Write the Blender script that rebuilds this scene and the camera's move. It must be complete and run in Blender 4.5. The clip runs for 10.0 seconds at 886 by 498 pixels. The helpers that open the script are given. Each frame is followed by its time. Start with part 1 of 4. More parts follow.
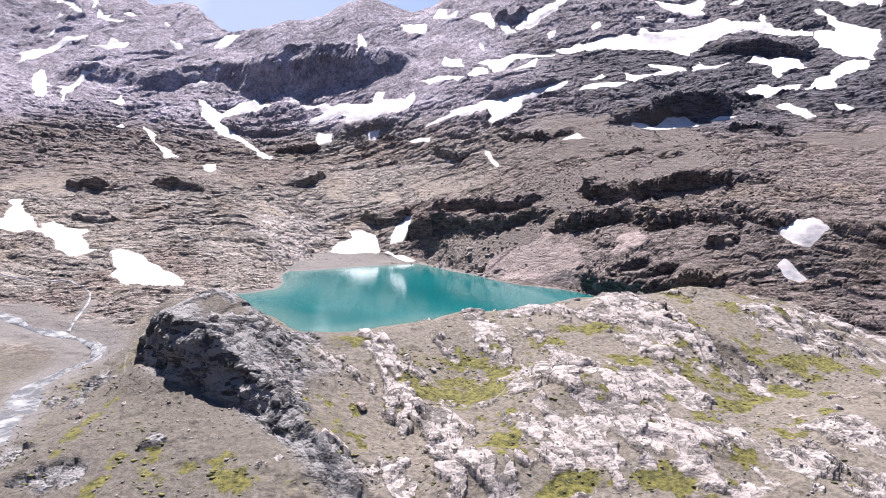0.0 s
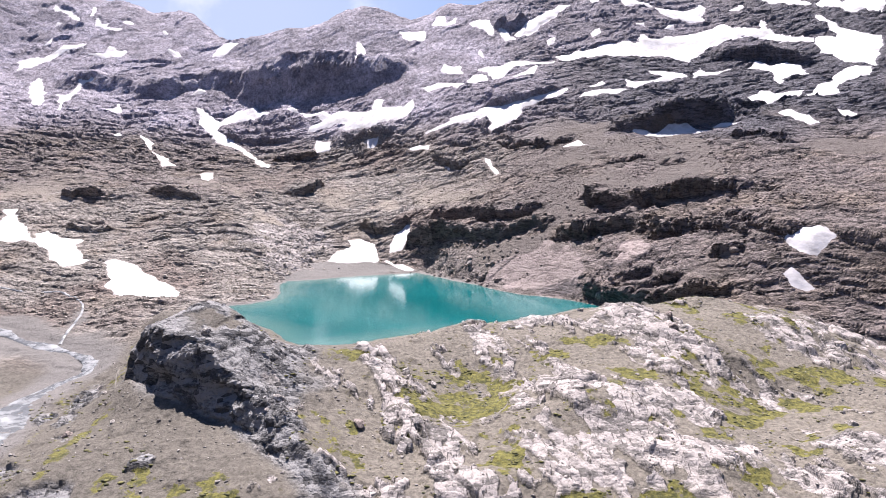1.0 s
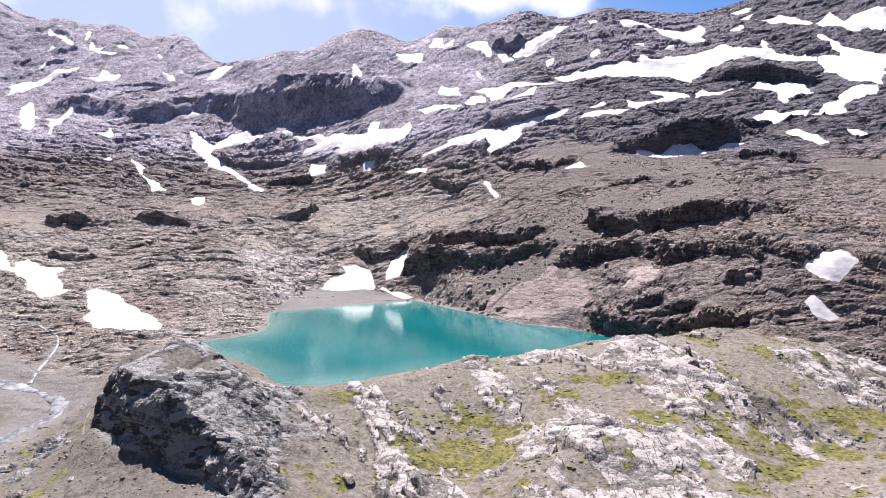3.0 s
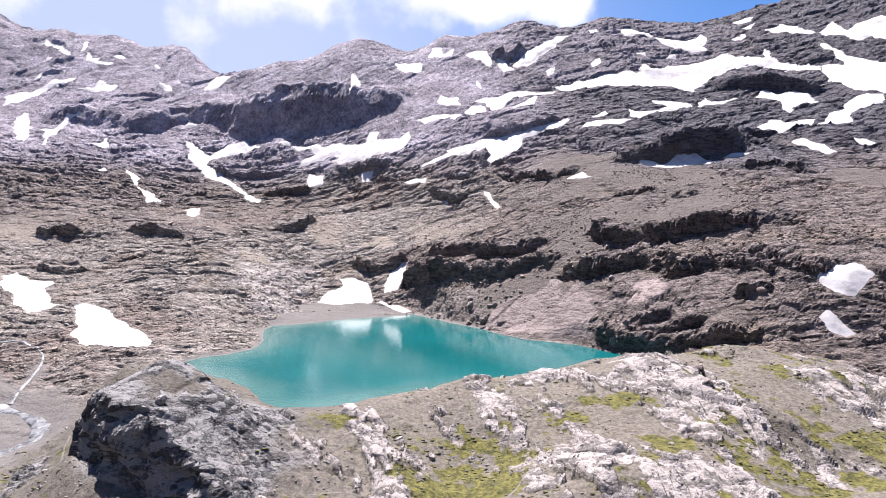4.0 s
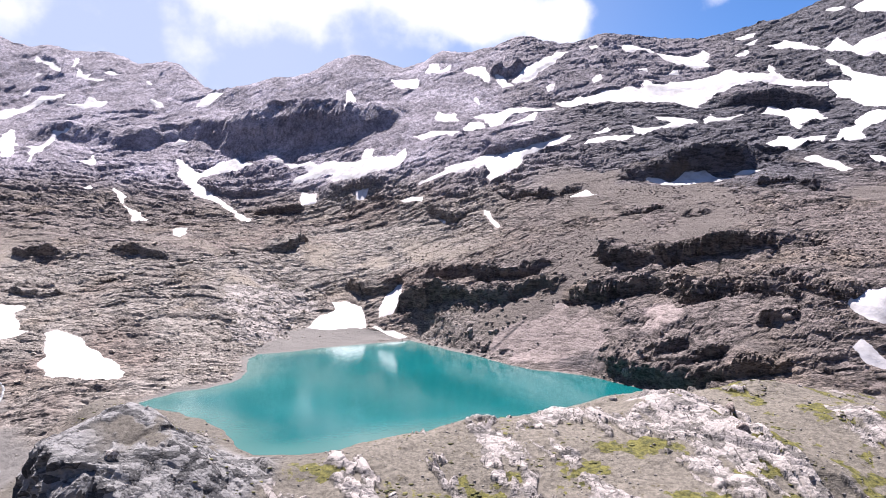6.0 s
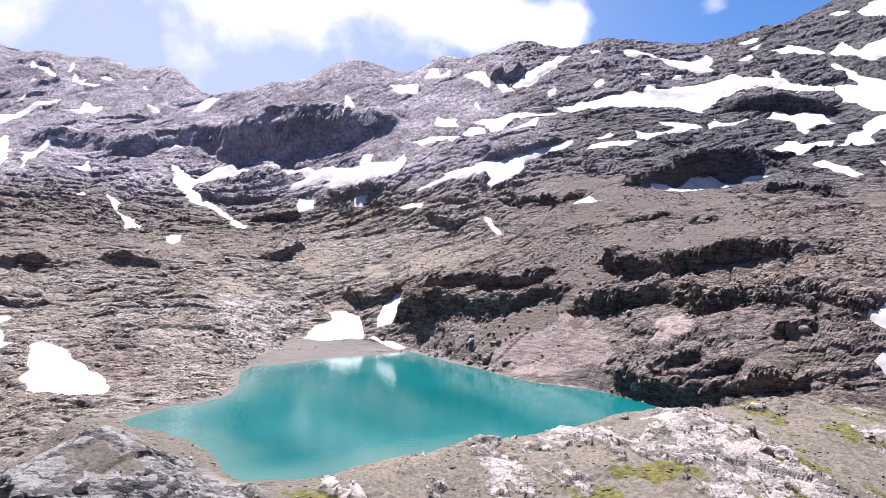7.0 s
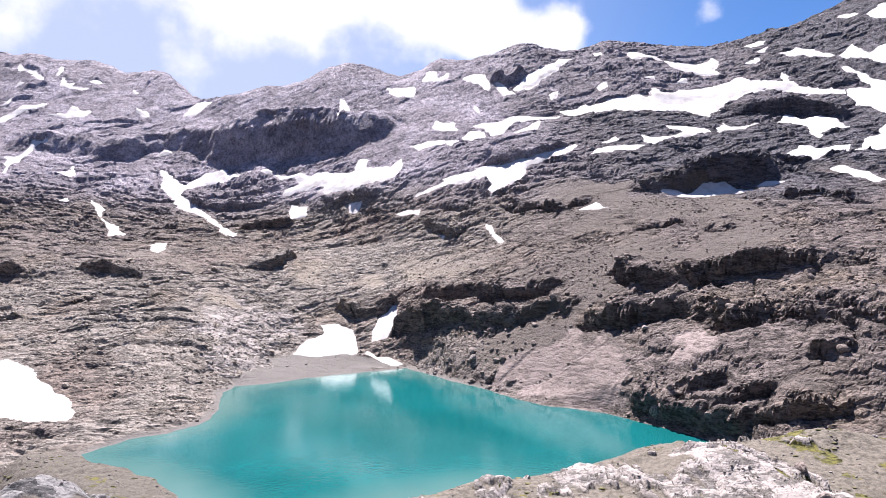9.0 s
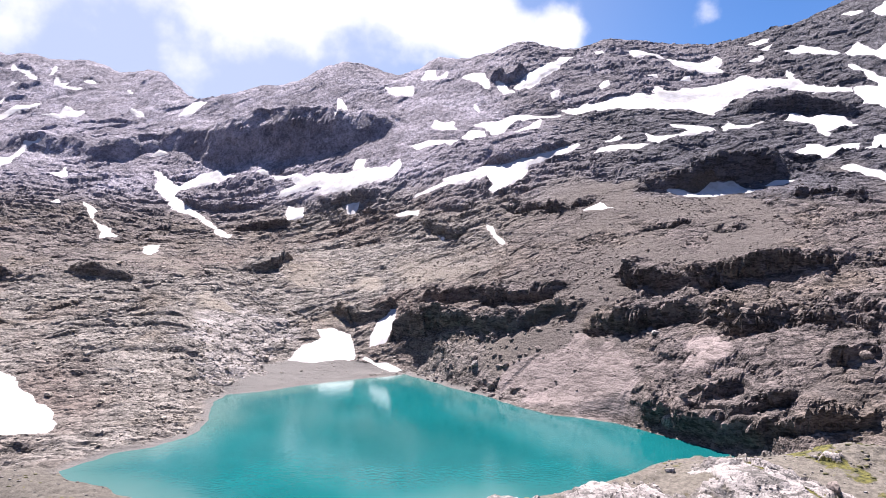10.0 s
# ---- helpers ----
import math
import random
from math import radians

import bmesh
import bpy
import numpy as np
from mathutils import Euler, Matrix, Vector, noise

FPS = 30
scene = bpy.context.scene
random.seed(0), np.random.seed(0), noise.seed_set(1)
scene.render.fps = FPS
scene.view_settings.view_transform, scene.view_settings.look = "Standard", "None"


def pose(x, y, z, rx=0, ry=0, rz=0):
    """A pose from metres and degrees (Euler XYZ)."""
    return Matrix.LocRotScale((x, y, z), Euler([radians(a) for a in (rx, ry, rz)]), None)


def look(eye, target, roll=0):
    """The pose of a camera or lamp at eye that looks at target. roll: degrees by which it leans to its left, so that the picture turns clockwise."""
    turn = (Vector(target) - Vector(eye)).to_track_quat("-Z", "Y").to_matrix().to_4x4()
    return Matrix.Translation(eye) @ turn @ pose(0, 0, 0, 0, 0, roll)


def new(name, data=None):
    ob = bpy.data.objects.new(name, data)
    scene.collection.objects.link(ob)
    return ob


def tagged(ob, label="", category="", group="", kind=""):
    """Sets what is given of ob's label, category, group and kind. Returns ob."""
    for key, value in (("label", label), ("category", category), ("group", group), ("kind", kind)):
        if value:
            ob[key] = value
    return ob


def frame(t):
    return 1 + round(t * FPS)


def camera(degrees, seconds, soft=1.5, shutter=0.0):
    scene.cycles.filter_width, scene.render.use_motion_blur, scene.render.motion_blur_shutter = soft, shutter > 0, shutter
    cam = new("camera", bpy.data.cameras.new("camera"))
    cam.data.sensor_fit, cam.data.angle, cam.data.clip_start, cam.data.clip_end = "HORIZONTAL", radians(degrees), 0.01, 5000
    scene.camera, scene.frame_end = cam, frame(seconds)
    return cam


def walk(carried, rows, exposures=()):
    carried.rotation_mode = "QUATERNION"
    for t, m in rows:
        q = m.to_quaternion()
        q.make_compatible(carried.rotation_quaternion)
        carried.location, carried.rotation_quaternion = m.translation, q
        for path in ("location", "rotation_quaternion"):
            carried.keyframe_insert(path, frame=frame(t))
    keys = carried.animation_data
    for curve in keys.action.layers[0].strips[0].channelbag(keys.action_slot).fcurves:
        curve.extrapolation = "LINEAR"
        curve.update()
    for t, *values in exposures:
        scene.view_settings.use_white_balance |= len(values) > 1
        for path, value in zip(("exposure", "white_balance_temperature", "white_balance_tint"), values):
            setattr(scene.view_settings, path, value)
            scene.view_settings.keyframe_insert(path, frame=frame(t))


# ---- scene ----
cam = camera(67.8, 10.0, soft=0.55)
PATH = [
    (0, (0.221, 4.806, 46.931), (0.223, 6.796, 46.73), 1.7),
    (0.5, (0.231, 7.209, 47.081), (0.234, 9.2, 46.888), 1.6),
    (1, (0.234, 9.981, 47.311), (0.236, 11.973, 47.132), 1.5),
    (1.5, (0.228, 13.255, 47.541), (0.231, 15.249, 47.379), 1.4),
    (2, (0.181, 16.959, 47.763), (0.186, 18.953, 47.618), 1.3),
    (2.5, (0.171, 20.994, 47.964), (0.176, 22.99, 47.836), 1.2),
    (4, (-0.121, 34.261, 48.781), (-0.114, 36.26, 48.701), 1.1),
    (4.5, (-0.283, 38.889, 49.002), (-0.273, 40.887, 48.938), 1.1),
    (5, (-0.455, 43.704, 49.216), (-0.444, 45.704, 49.168), 1.1),
    (5.5, (-0.59, 48.589, 49.4), (-0.576, 50.588, 49.365), 1.1),
    (7, (-1.107, 63.453, 50.322), (-1.089, 65.453, 50.318), 1.1),
    (7.5, (-1.293, 68.468, 50.577), (-1.273, 70.467, 50.581), 1.1),
    (8, (-1.543, 73.538, 50.833), (-1.52, 75.537, 50.845), 1.1),
    (8.5, (-1.798, 78.648, 51.071), (-1.773, 80.648, 51.087), 1.1),
    (9, (-2.029, 83.811, 51.297), (-2.002, 85.811, 51.315), 1.1),
    (9.5, (-2.318, 88.926, 51.463), (-2.289, 90.926, 51.484), 1.1),
    (10, (-2.625, 94.034, 51.572), (-2.594, 96.034, 51.594), 1.0),
]
walk(cam, [(t, look(eye, target, roll)) for t, eye, target, roll in PATH], exposures=((0.0, 1.53, 6450, 20), (10.0, 1.53, 6450, 20)))

# ---- light: high sun beyond the ridge, a little to the left of the line of flight ----
SUN_EL, SUN_AZ = radians(62), radians(-18)
sun = new("sun", bpy.data.lights.new("sun", "SUN"))
sun.data.energy, sun.data.angle, sun.data.color = 5.0, radians(0.53), (1.0, 0.96, 0.9)
sun_way = Vector((math.sin(SUN_AZ) * math.cos(SUN_EL), math.cos(SUN_AZ) * math.cos(SUN_EL), math.sin(SUN_EL)))
sun.matrix_world = look(sun_way * 3000, (0, 0, 0))


def build_world():
    w = bpy.data.worlds.new("sky")
    w.use_nodes = True
    scene.world = w
    nt = w.node_tree
    nt.nodes.clear()
    nd, ln = nt.nodes.new, nt.links.new
    out, bg, sky = nd("ShaderNodeOutputWorld"), nd("ShaderNodeBackground"), nd("ShaderNodeTexSky")
    sky.sky_type, sky.sun_disc, sky.sun_elevation, sky.sun_rotation = "NISHITA", False, SUN_EL, SUN_AZ
    sky.altitude, sky.air_density, sky.dust_density, sky.ozone_density = 2200, 1.1, 0.1, 3.0
    bg.inputs["Strength"].default_value = 0.034
    # cumulus over the ridge: noise, thickened round the banks (a way in the sky, its half width, its weight)
    co = nd("ShaderNodeTexCoord").outputs["Generated"]
    field = nd("ShaderNodeTexNoise")
    field.inputs["Scale"].default_value, field.inputs["Detail"].default_value, field.inputs["Roughness"].default_value = 9.0, 8.0, 0.52
    ln(co, field.inputs["Vector"])
    total = field.outputs["Fac"]
    for az, el, size, weight in ((-31, 21, 0.13, 0.40), (-17, 22, 0.19, 0.40), (-8, 20, 0.13, 0.30), (-1, 21, 0.13, 0.42), (4.5, 20, 0.10, 0.42),
                                 (10.5, 18.3, 0.075, 0.42), (22.5, 19.3, 0.045, 0.22), (-24, 18, 0.55, 0.09)):
        a, e = radians(az), radians(el)
        gap = nd("ShaderNodeVectorMath")
        gap.operation = "DISTANCE"
        ln(co, gap.inputs[0])
        gap.inputs[1].default_value = (math.sin(a) * math.cos(e), math.cos(a) * math.cos(e), math.sin(e))
        fall = nd("ShaderNodeMapRange")
        fall.interpolation_type = "SMOOTHSTEP"
        for key, v in (("From Min", 0.0), ("From Max", size), ("To Min", weight), ("To Max", 0.0)):
            fall.inputs[key].default_value = v
        ln(gap.outputs["Value"], fall.inputs["Value"])
        add = nd("ShaderNodeMath")
        add.operation = "ADD"
        ln(total, add.inputs[0])
        ln(fall.outputs[0], add.inputs[1])
        total = add.outputs[0]
    cover = nd("ShaderNodeMapRange")
    cover.interpolation_type = "SMOOTHSTEP"
    cover.inputs["From Min"].default_value, cover.inputs["From Max"].default_value = 0.60, 0.86
    ln(total, cover.inputs["Value"])
    # a thin veil on the sun's side
    a, e = radians(-40), radians(16)
    gap, veil, thin = nd("ShaderNodeVectorMath"), nd("ShaderNodeMapRange"), nd("ShaderNodeMix")
    gap.operation, veil.interpolation_type, thin.data_type = "DISTANCE", "SMOOTHSTEP", "RGBA"
    gap.inputs[1].default_value = (math.sin(a) * math.cos(e), math.cos(a) * math.cos(e), math.sin(e))
    for key, v in (("From Min", 0.4), ("From Max", 1.08), ("To Min", 0.88), ("To Max", 0.0)):
        veil.inputs[key].default_value = v
    ln(co, gap.inputs[0])
    ln(gap.outputs["Value"], veil.inputs["Value"])
    mix = nd("ShaderNodeMix")
    mix.data_type = "RGBA"
    ln(cover.outputs[0], mix.inputs[0])
    deep = nd("ShaderNodeMix")  # the deep blue of a dry high sky
    deep.data_type, deep.blend_type = "RGBA", "MULTIPLY"
    deep.inputs[0].default_value, deep.inputs[7].default_value = 1.0, (0.8, 1.2, 1.55, 1.0)
    ln(sky.outputs[0], deep.inputs[6])
    ln(veil.outputs[0], thin.inputs[0])
    ln(deep.outputs[2], thin.inputs[6])
    thin.inputs[7].default_value = (6.5, 7.7, 9.9, 1.0)
    ln(thin.outputs[2], mix.inputs[6])
    mix.inputs[7].default_value = (10.5, 11.2, 12.6, 1.0)
    ln(mix.outputs[2], bg.inputs["Color"])
    ln(bg.outputs[0], out.inputs[0])


build_world()

# ---- materials ----
def nodes_of(name):
    m = bpy.data.materials.new(name)
    m.use_nodes = True
    nt = m.node_tree
    return m, nt, nt.nodes["Principled BSDF"]


class Graph:
    """Short ways to lay shader nodes."""

    def __init__(self, nt):
        self.nt = nt
        self.pos = nt.nodes.new("ShaderNodeNewGeometry").outputs["Position"]

    def link(self, a, b):
        self.nt.links.new(a, b)

    def put(self, sock, value):
        if hasattr(value, "is_linked"):
            self.link(value, sock)
        else:
            sock.default_value = value

    def attr(self, name):
        n = self.nt.nodes.new("ShaderNodeAttribute")
        n.attribute_name = name
        return n.outputs["Fac"]

    def noise(self, scale, detail=6, rough=0.6, squash=(1, 1, 1), turn=(0, 0, 0), warp=0.0):
        mp = self.nt.nodes.new("ShaderNodeMapping")
        mp.inputs["Scale"].default_value, mp.inputs["Rotation"].default_value = squash, turn
        self.link(self.pos, mp.inputs["Vector"])
        n = self.nt.nodes.new("ShaderNodeTexNoise")
        n.inputs["Scale"].default_value, n.inputs["Detail"].default_value = scale, detail
        n.inputs["Roughness"].default_value, n.inputs["Distortion"].default_value = rough, warp
        self.link(mp.outputs[0], n.inputs["Vector"])
        return n.outputs["Fac"]

    def ramp(self, fac, lo, hi, a=0.0, b=1.0):
        n = self.nt.nodes.new("ShaderNodeMapRange")
        n.interpolation_type = "SMOOTHSTEP"
        for key, v in (("From Min", lo), ("From Max", hi), ("To Min", a), ("To Max", b)):
            n.inputs[key].default_value = v
        self.link(fac, n.inputs["Value"])
        return n.outputs[0]

    def math(self, op, a, b=0.5):
        n = self.nt.nodes.new("ShaderNodeMath")
        n.operation = op
        self.put(n.inputs[0], a)
        self.put(n.inputs[1], b)
        return n.outputs[0]

    def mix(self, fac, a, b, blend="MIX"):
        n = self.nt.nodes.new("ShaderNodeMix")
        n.data_type, n.blend_type = "RGBA", blend
        self.put(n.inputs[0], fac)
        for sock, v in ((n.inputs[6], a), (n.inputs[7], b)):
            self.put(sock, v if hasattr(v, "is_linked") else (*v, 1.0))
        return n.outputs[2]

    def cells(self, scale, squash=(1, 1, 1), turn=(0, 0, 0), warp=0.25):
        """A random value for each of the rock's blocks, with wavy joints."""
        mp = self.nt.nodes.new("ShaderNodeMapping")
        mp.inputs["Scale"].default_value, mp.inputs["Rotation"].default_value = squash, turn
        n = self.nt.nodes.new("ShaderNodeTexNoise")
        n.inputs["Scale"].default_value, n.inputs["Detail"].default_value = scale * 1.3, 4
        self.link(self.pos, n.inputs["Vector"])
        mad = self.nt.nodes.new("ShaderNodeVectorMath")
        mad.operation = "MULTIPLY_ADD"
        self.link(n.outputs["Color"], mad.inputs[0])
        mad.inputs[1].default_value = (warp * 2 / scale,) * 3
        self.link(self.pos, mad.inputs[2])
        self.link(mad.outputs[0], mp.inputs["Vector"])
        v = self.nt.nodes.new("ShaderNodeTexVoronoi")
        v.inputs["Scale"].default_value = scale
        self.link(mp.outputs[0], v.inputs["Vector"])
        sep = self.nt.nodes.new("ShaderNodeSeparateColor")
        self.link(v.outputs["Color"], sep.inputs[0])
        return sep.outputs[0], v.outputs["Distance"]

    def bump(self, height, distance, strength=1.0, normal=None):
        n = self.nt.nodes.new("ShaderNodeBump")
        n.inputs["Strength"].default_value, n.inputs["Distance"].default_value = strength, distance
        self.link(height, n.inputs["Height"])
        if normal is not None:
            self.link(normal, n.inputs["Normal"])
        return n.outputs[0]


def ground_material():
    m, nt, bsdf = nodes_of("mountain_ground")
    g = Graph(nt)
    fine, grit = g.noise(0.9, 9, 0.7), g.noise(3.2, 6, 0.75)
    broad = g.noise(0.03, 5, 0.6)
    strata = g.noise(0.30, 8, 0.7, (0.25, 0.4, 2.6), (0.1, 0.06, 0.3), 0.8)
    block, joint = g.cells(0.42, (0.6, 0.9, 1.9), (0.1, 0.1, 0.4))
    chip, joint2 = g.cells(1.5, (0.7, 1.0, 1.7), (0.2, 0.1, 0.9))
    tone = g.math("ADD", g.math("MULTIPLY", block, 0.28), g.math("ADD", g.math("MULTIPLY", chip, 0.30), g.math("MULTIPLY", fine, 0.42)))
    mott = g.ramp(g.math("ADD", g.math("MULTIPLY", tone, 0.75), g.math("MULTIPLY", strata, 0.25)), 0.34, 0.66)
    banded = g.ramp(g.math("ADD", g.math("MULTIPLY", tone, 0.55), g.math("MULTIPLY", strata, 0.45)), 0.36, 0.64)
    dark = g.mix(banded, (0.039, 0.033, 0.032), (0.220, 0.184, 0.175))
    dark = g.mix(g.ramp(broad, 0.45, 0.7), dark, g.mix(mott, (0.051, 0.040, 0.033), (0.240, 0.195, 0.164)))
    tan = g.mix(mott, (0.096, 0.086, 0.078), (0.314, 0.283, 0.257))
    tan = g.mix(g.ramp(broad, 0.5, 0.7), tan, g.mix(mott, (0.078, 0.065, 0.056), (0.280, 0.236, 0.193)))
    tan = g.mix(g.ramp(g.noise(0.012, 4, 0.55), 0.5, 0.62), tan, g.mix(mott, (0.063, 0.051, 0.048), (0.234, 0.190, 0.167)))
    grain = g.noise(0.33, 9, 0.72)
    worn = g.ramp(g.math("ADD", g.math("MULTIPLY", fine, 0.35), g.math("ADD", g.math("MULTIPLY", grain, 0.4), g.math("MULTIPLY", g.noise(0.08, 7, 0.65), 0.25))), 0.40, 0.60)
    # distance haze over the high rock, put into its colour as lavender blue
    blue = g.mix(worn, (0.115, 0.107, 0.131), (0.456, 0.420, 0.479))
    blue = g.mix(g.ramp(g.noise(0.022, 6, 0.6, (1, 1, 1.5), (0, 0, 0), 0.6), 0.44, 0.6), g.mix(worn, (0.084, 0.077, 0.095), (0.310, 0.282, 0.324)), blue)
    slabby = g.math("ADD", g.math("MULTIPLY", block, 0.40), g.math("ADD", g.math("MULTIPLY", chip, 0.20), g.math("MULTIPLY", fine, 0.40)))
    pale = g.mix(g.ramp(slabby, 0.30, 0.56), (0.132, 0.122, 0.115), (0.339, 0.308, 0.293))
    pale = g.mix(g.ramp(g.noise(0.75, 8, 0.7, (1.9, 0.3, 0.4), (0, 0, -0.3), 0.7), 0.57, 0.64), pale, (0.078, 0.070, 0.064))
    crag = g.mix(g.ramp(slabby, 0.3, 0.62), (0.056, 0.056, 0.059), (0.250, 0.246, 0.247))
    soil = g.mix(g.ramp(fine, 0.36, 0.64), (0.086, 0.077, 0.064), (0.170, 0.151, 0.128))
    soil = g.mix(g.ramp(g.noise(0.55, 5, 0.65), 0.60, 0.68), soil, (0.069, 0.059, 0.035))
    soil = g.mix(g.ramp(g.attr("warm"), 0.55, 0.95), soil, g.mix(g.ramp(g.math("ADD", g.math("MULTIPLY", grit, 0.5), g.math("MULTIPLY", fine, 0.5)), 0.38, 0.6), (0.049, 0.044, 0.037), (0.128, 0.115, 0.099)))
    gravel = g.mix(g.ramp(grit, 0.38, 0.62), (0.077, 0.072, 0.069), (0.164, 0.154, 0.148))
    scree = g.mix(g.ramp(g.math("ADD", g.math("MULTIPLY", grit, 0.6), g.math("MULTIPLY", fine, 0.4)), 0.38, 0.62), (0.045, 0.039, 0.035), (0.143, 0.121, 0.113))
    slab = g.mix(g.ramp(g.math("ADD", g.math("MULTIPLY", slabby, 0.5), g.math("MULTIPLY", strata, 0.5)), 0.32, 0.58), (0.101, 0.081, 0.077), (0.268, 0.222, 0.212))
    turf = g.mix(g.ramp(g.noise(0.8, 6, 0.7), 0.35, 0.65), (0.036, 0.038, 0.012), (0.140, 0.129, 0.034))
    warm = g.attr("warm")
    col = g.mix(warm, dark, tan)
    # the haze-tinted colour takes over on high ground
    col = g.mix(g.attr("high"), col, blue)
    col = g.mix(g.attr("slate"), col, g.mix(banded, (0.029, 0.029, 0.036), (0.147, 0.140, 0.161)))
    col = g.mix(g.attr("scree"), col, g.mix(warm, scree, g.mix(g.ramp(grit, 0.38, 0.62), (0.13, 0.112, 0.095), (0.30, 0.262, 0.218))))
    col = g.mix(g.attr("slab"), col, slab)
    col = g.mix(g.attr("far_side"), soil, col)
    col = g.mix(g.attr("white"), col, pale)
    col = g.mix(g.attr("gravel"), col, gravel)
    col = g.mix(g.attr("pale"), col, pale)
    col = g.mix(g.attr("crag"), col, crag)
    ragged = g.ramp(g.math("ADD", g.attr("grass"), g.math("MULTIPLY", g.math("SUBTRACT", fine, 0.5), 1.3)), 0.42, 0.62)
    col = g.mix(ragged, col, turf)
    g.link(col, bsdf.inputs["Base Color"])
    bsdf.inputs["Roughness"].default_value = 0.9
    bsdf.inputs["Specular IOR Level"].default_value = 0.25
    firm = g.math("MAXIMUM", g.attr("far_side"), g.math("MAXIMUM", g.attr("pale"), g.attr("crag")))
    rocky = g.math("MULTIPLY", g.math("SUBTRACT", 1.0, g.math("MULTIPLY", g.attr("gravel"), 0.8)), g.math("ADD", g.math("MULTIPLY", firm, 0.75), 0.25))
    rocky = g.math("MULTIPLY", rocky, g.math("SUBTRACT", 1.0, g.math("MULTIPLY", g.math("MAXIMUM", g.attr("pale"), g.math("MAXIMUM", g.attr("slab"), g.attr("scree"))), 0.55)))
    rocky = g.math("MULTIPLY", rocky, g.math("SUBTRACT", 1.0, g.math("MULTIPLY", g.attr("high"), 0.6)))
    b = g.bump(g.math("MULTIPLY", grain, g.attr("high")), 2.2, 0.9)
    b = g.bump(g.math("MULTIPLY", g.math("ADD", block, g.math("MULTIPLY", joint, -0.8)), rocky), 0.9, 0.9, b)
    b = g.bump(g.math("MULTIPLY", g.math("ADD", chip, g.math("MULTIPLY", joint2, -0.8)), rocky), 0.42, 0.9, b)
    b = g.bump(g.math("MULTIPLY", fine, rocky), 0.9, 0.9, b)
    b = g.bump(g.math("MULTIPLY", strata, g.math("SUBTRACT", g.attr("far_side"), g.math("MULTIPLY", g.attr("high"), 0.9))), 0.9, 0.8, b)
    b = g.bump(grit, 0.16, 0.8, b)
    g.link(b, bsdf.inputs["Normal"])
    return m


def water_material(name, colour, rough):
    m, nt, bsdf = nodes_of(name)
    g = Graph(nt)
    n = g.noise(0.02, 4, 0.6)
    deep = tuple(c * 0.8 for c in colour)
    g.link(g.mix(g.math("MULTIPLY", g.attr("shallow"), 0.75), g.mix(g.ramp(n, 0.35, 0.65), deep, colour), (0.065, 0.14, 0.13)), bsdf.inputs["Base Color"])
    bsdf.inputs["Roughness"].default_value, bsdf.inputs["IOR"].default_value = rough, 1.33
    g.link(g.bump(g.noise(0.8, 4, 0.55), 0.10, 0.38), bsdf.inputs["Normal"])
    return m


def stream_material(name, calm):
    m, nt, bsdf = nodes_of(name)
    g = Graph(nt)
    foam = g.ramp(g.noise(0.22, 6, 0.62), calm - 0.15, calm + 0.25)
    g.link(g.mix(foam, (0.092, 0.098, 0.105), (0.30, 0.31, 0.32)), bsdf.inputs["Base Color"])
    g.link(g.math("ADD", g.math("MULTIPLY", foam, 0.4), 0.22), bsdf.inputs["Roughness"])
    bsdf.inputs["Specular IOR Level"].default_value = 0.2
    g.link(g.bump(g.noise(1.6, 5, 0.65), 0.25, 0.6), bsdf.inputs["Normal"])
    return m


def snow_material():
    m, nt, bsdf = nodes_of("old_snow")
    g = Graph(nt)
    g.link(g.mix(g.ramp(g.noise(0.12, 7, 0.65), 0.40, 0.72), (0.46, 0.45, 0.46), (0.29, 0.277, 0.272)), bsdf.inputs["Base Color"])
    bsdf.inputs["Roughness"].default_value = 0.7
    g.link(g.bump(g.noise(0.6, 5, 0.6), 0.15, 0.4, g.bump(g.noise(0.1, 5, 0.6), 1.2, 0.5)), bsdf.inputs["Normal"])
    return m


GROUND, SNOW = ground_material(), snow_material()
LAKE = water_material("glacial_lake_water", (0.0025, 0.100, 0.106), 0.06)
STREAM, CASCADE = stream_material("stream_water", 0.55), stream_material("cascade_water", 0.5)
TRAIL, trail_nodes, trail_bsdf = nodes_of("trail_dust")
trail_graph = Graph(trail_nodes)
trail_graph.link(trail_graph.mix(trail_graph.ramp(trail_graph.noise(1.5, 5, 0.7), 0.35, 0.65), (0.10, 0.09, 0.077), (0.16, 0.145, 0.125)), trail_bsdf.inputs["Base Color"])
trail_bsdf.inputs["Roughness"].default_value = 0.95

# ---- terrain arithmetic ----
def value_table(seed):
    return np.random.RandomState(seed).rand(512).astype(np.float32), np.random.RandomState(seed + 99).permutation(512)


def vnoise(x, y, seed=0):
    """Smooth value noise, -1 to 1, one cell a metre."""
    vals, perm = value_table(seed)
    xi, yi = np.floor(x).astype(np.int64), np.floor(y).astype(np.int64)
    fx, fy = (x - xi).astype(np.float32), (y - yi).astype(np.float32)
    fx, fy = fx * fx * fx * (fx * (fx * 6 - 15) + 10), fy * fy * fy * (fy * (fy * 6 - 15) + 10)
    a, b = perm[xi & 511], perm[(xi + 1) & 511]
    v00, v10 = vals[(a + yi) & 511], vals[(b + yi) & 511]
    v01, v11 = vals[(a + yi + 1) & 511], vals[(b + yi + 1) & 511]
    top = v00 + (v10 - v00) * fx
    return 2 * (top + (v01 + (v11 - v01) * fx - top) * fy) - 1


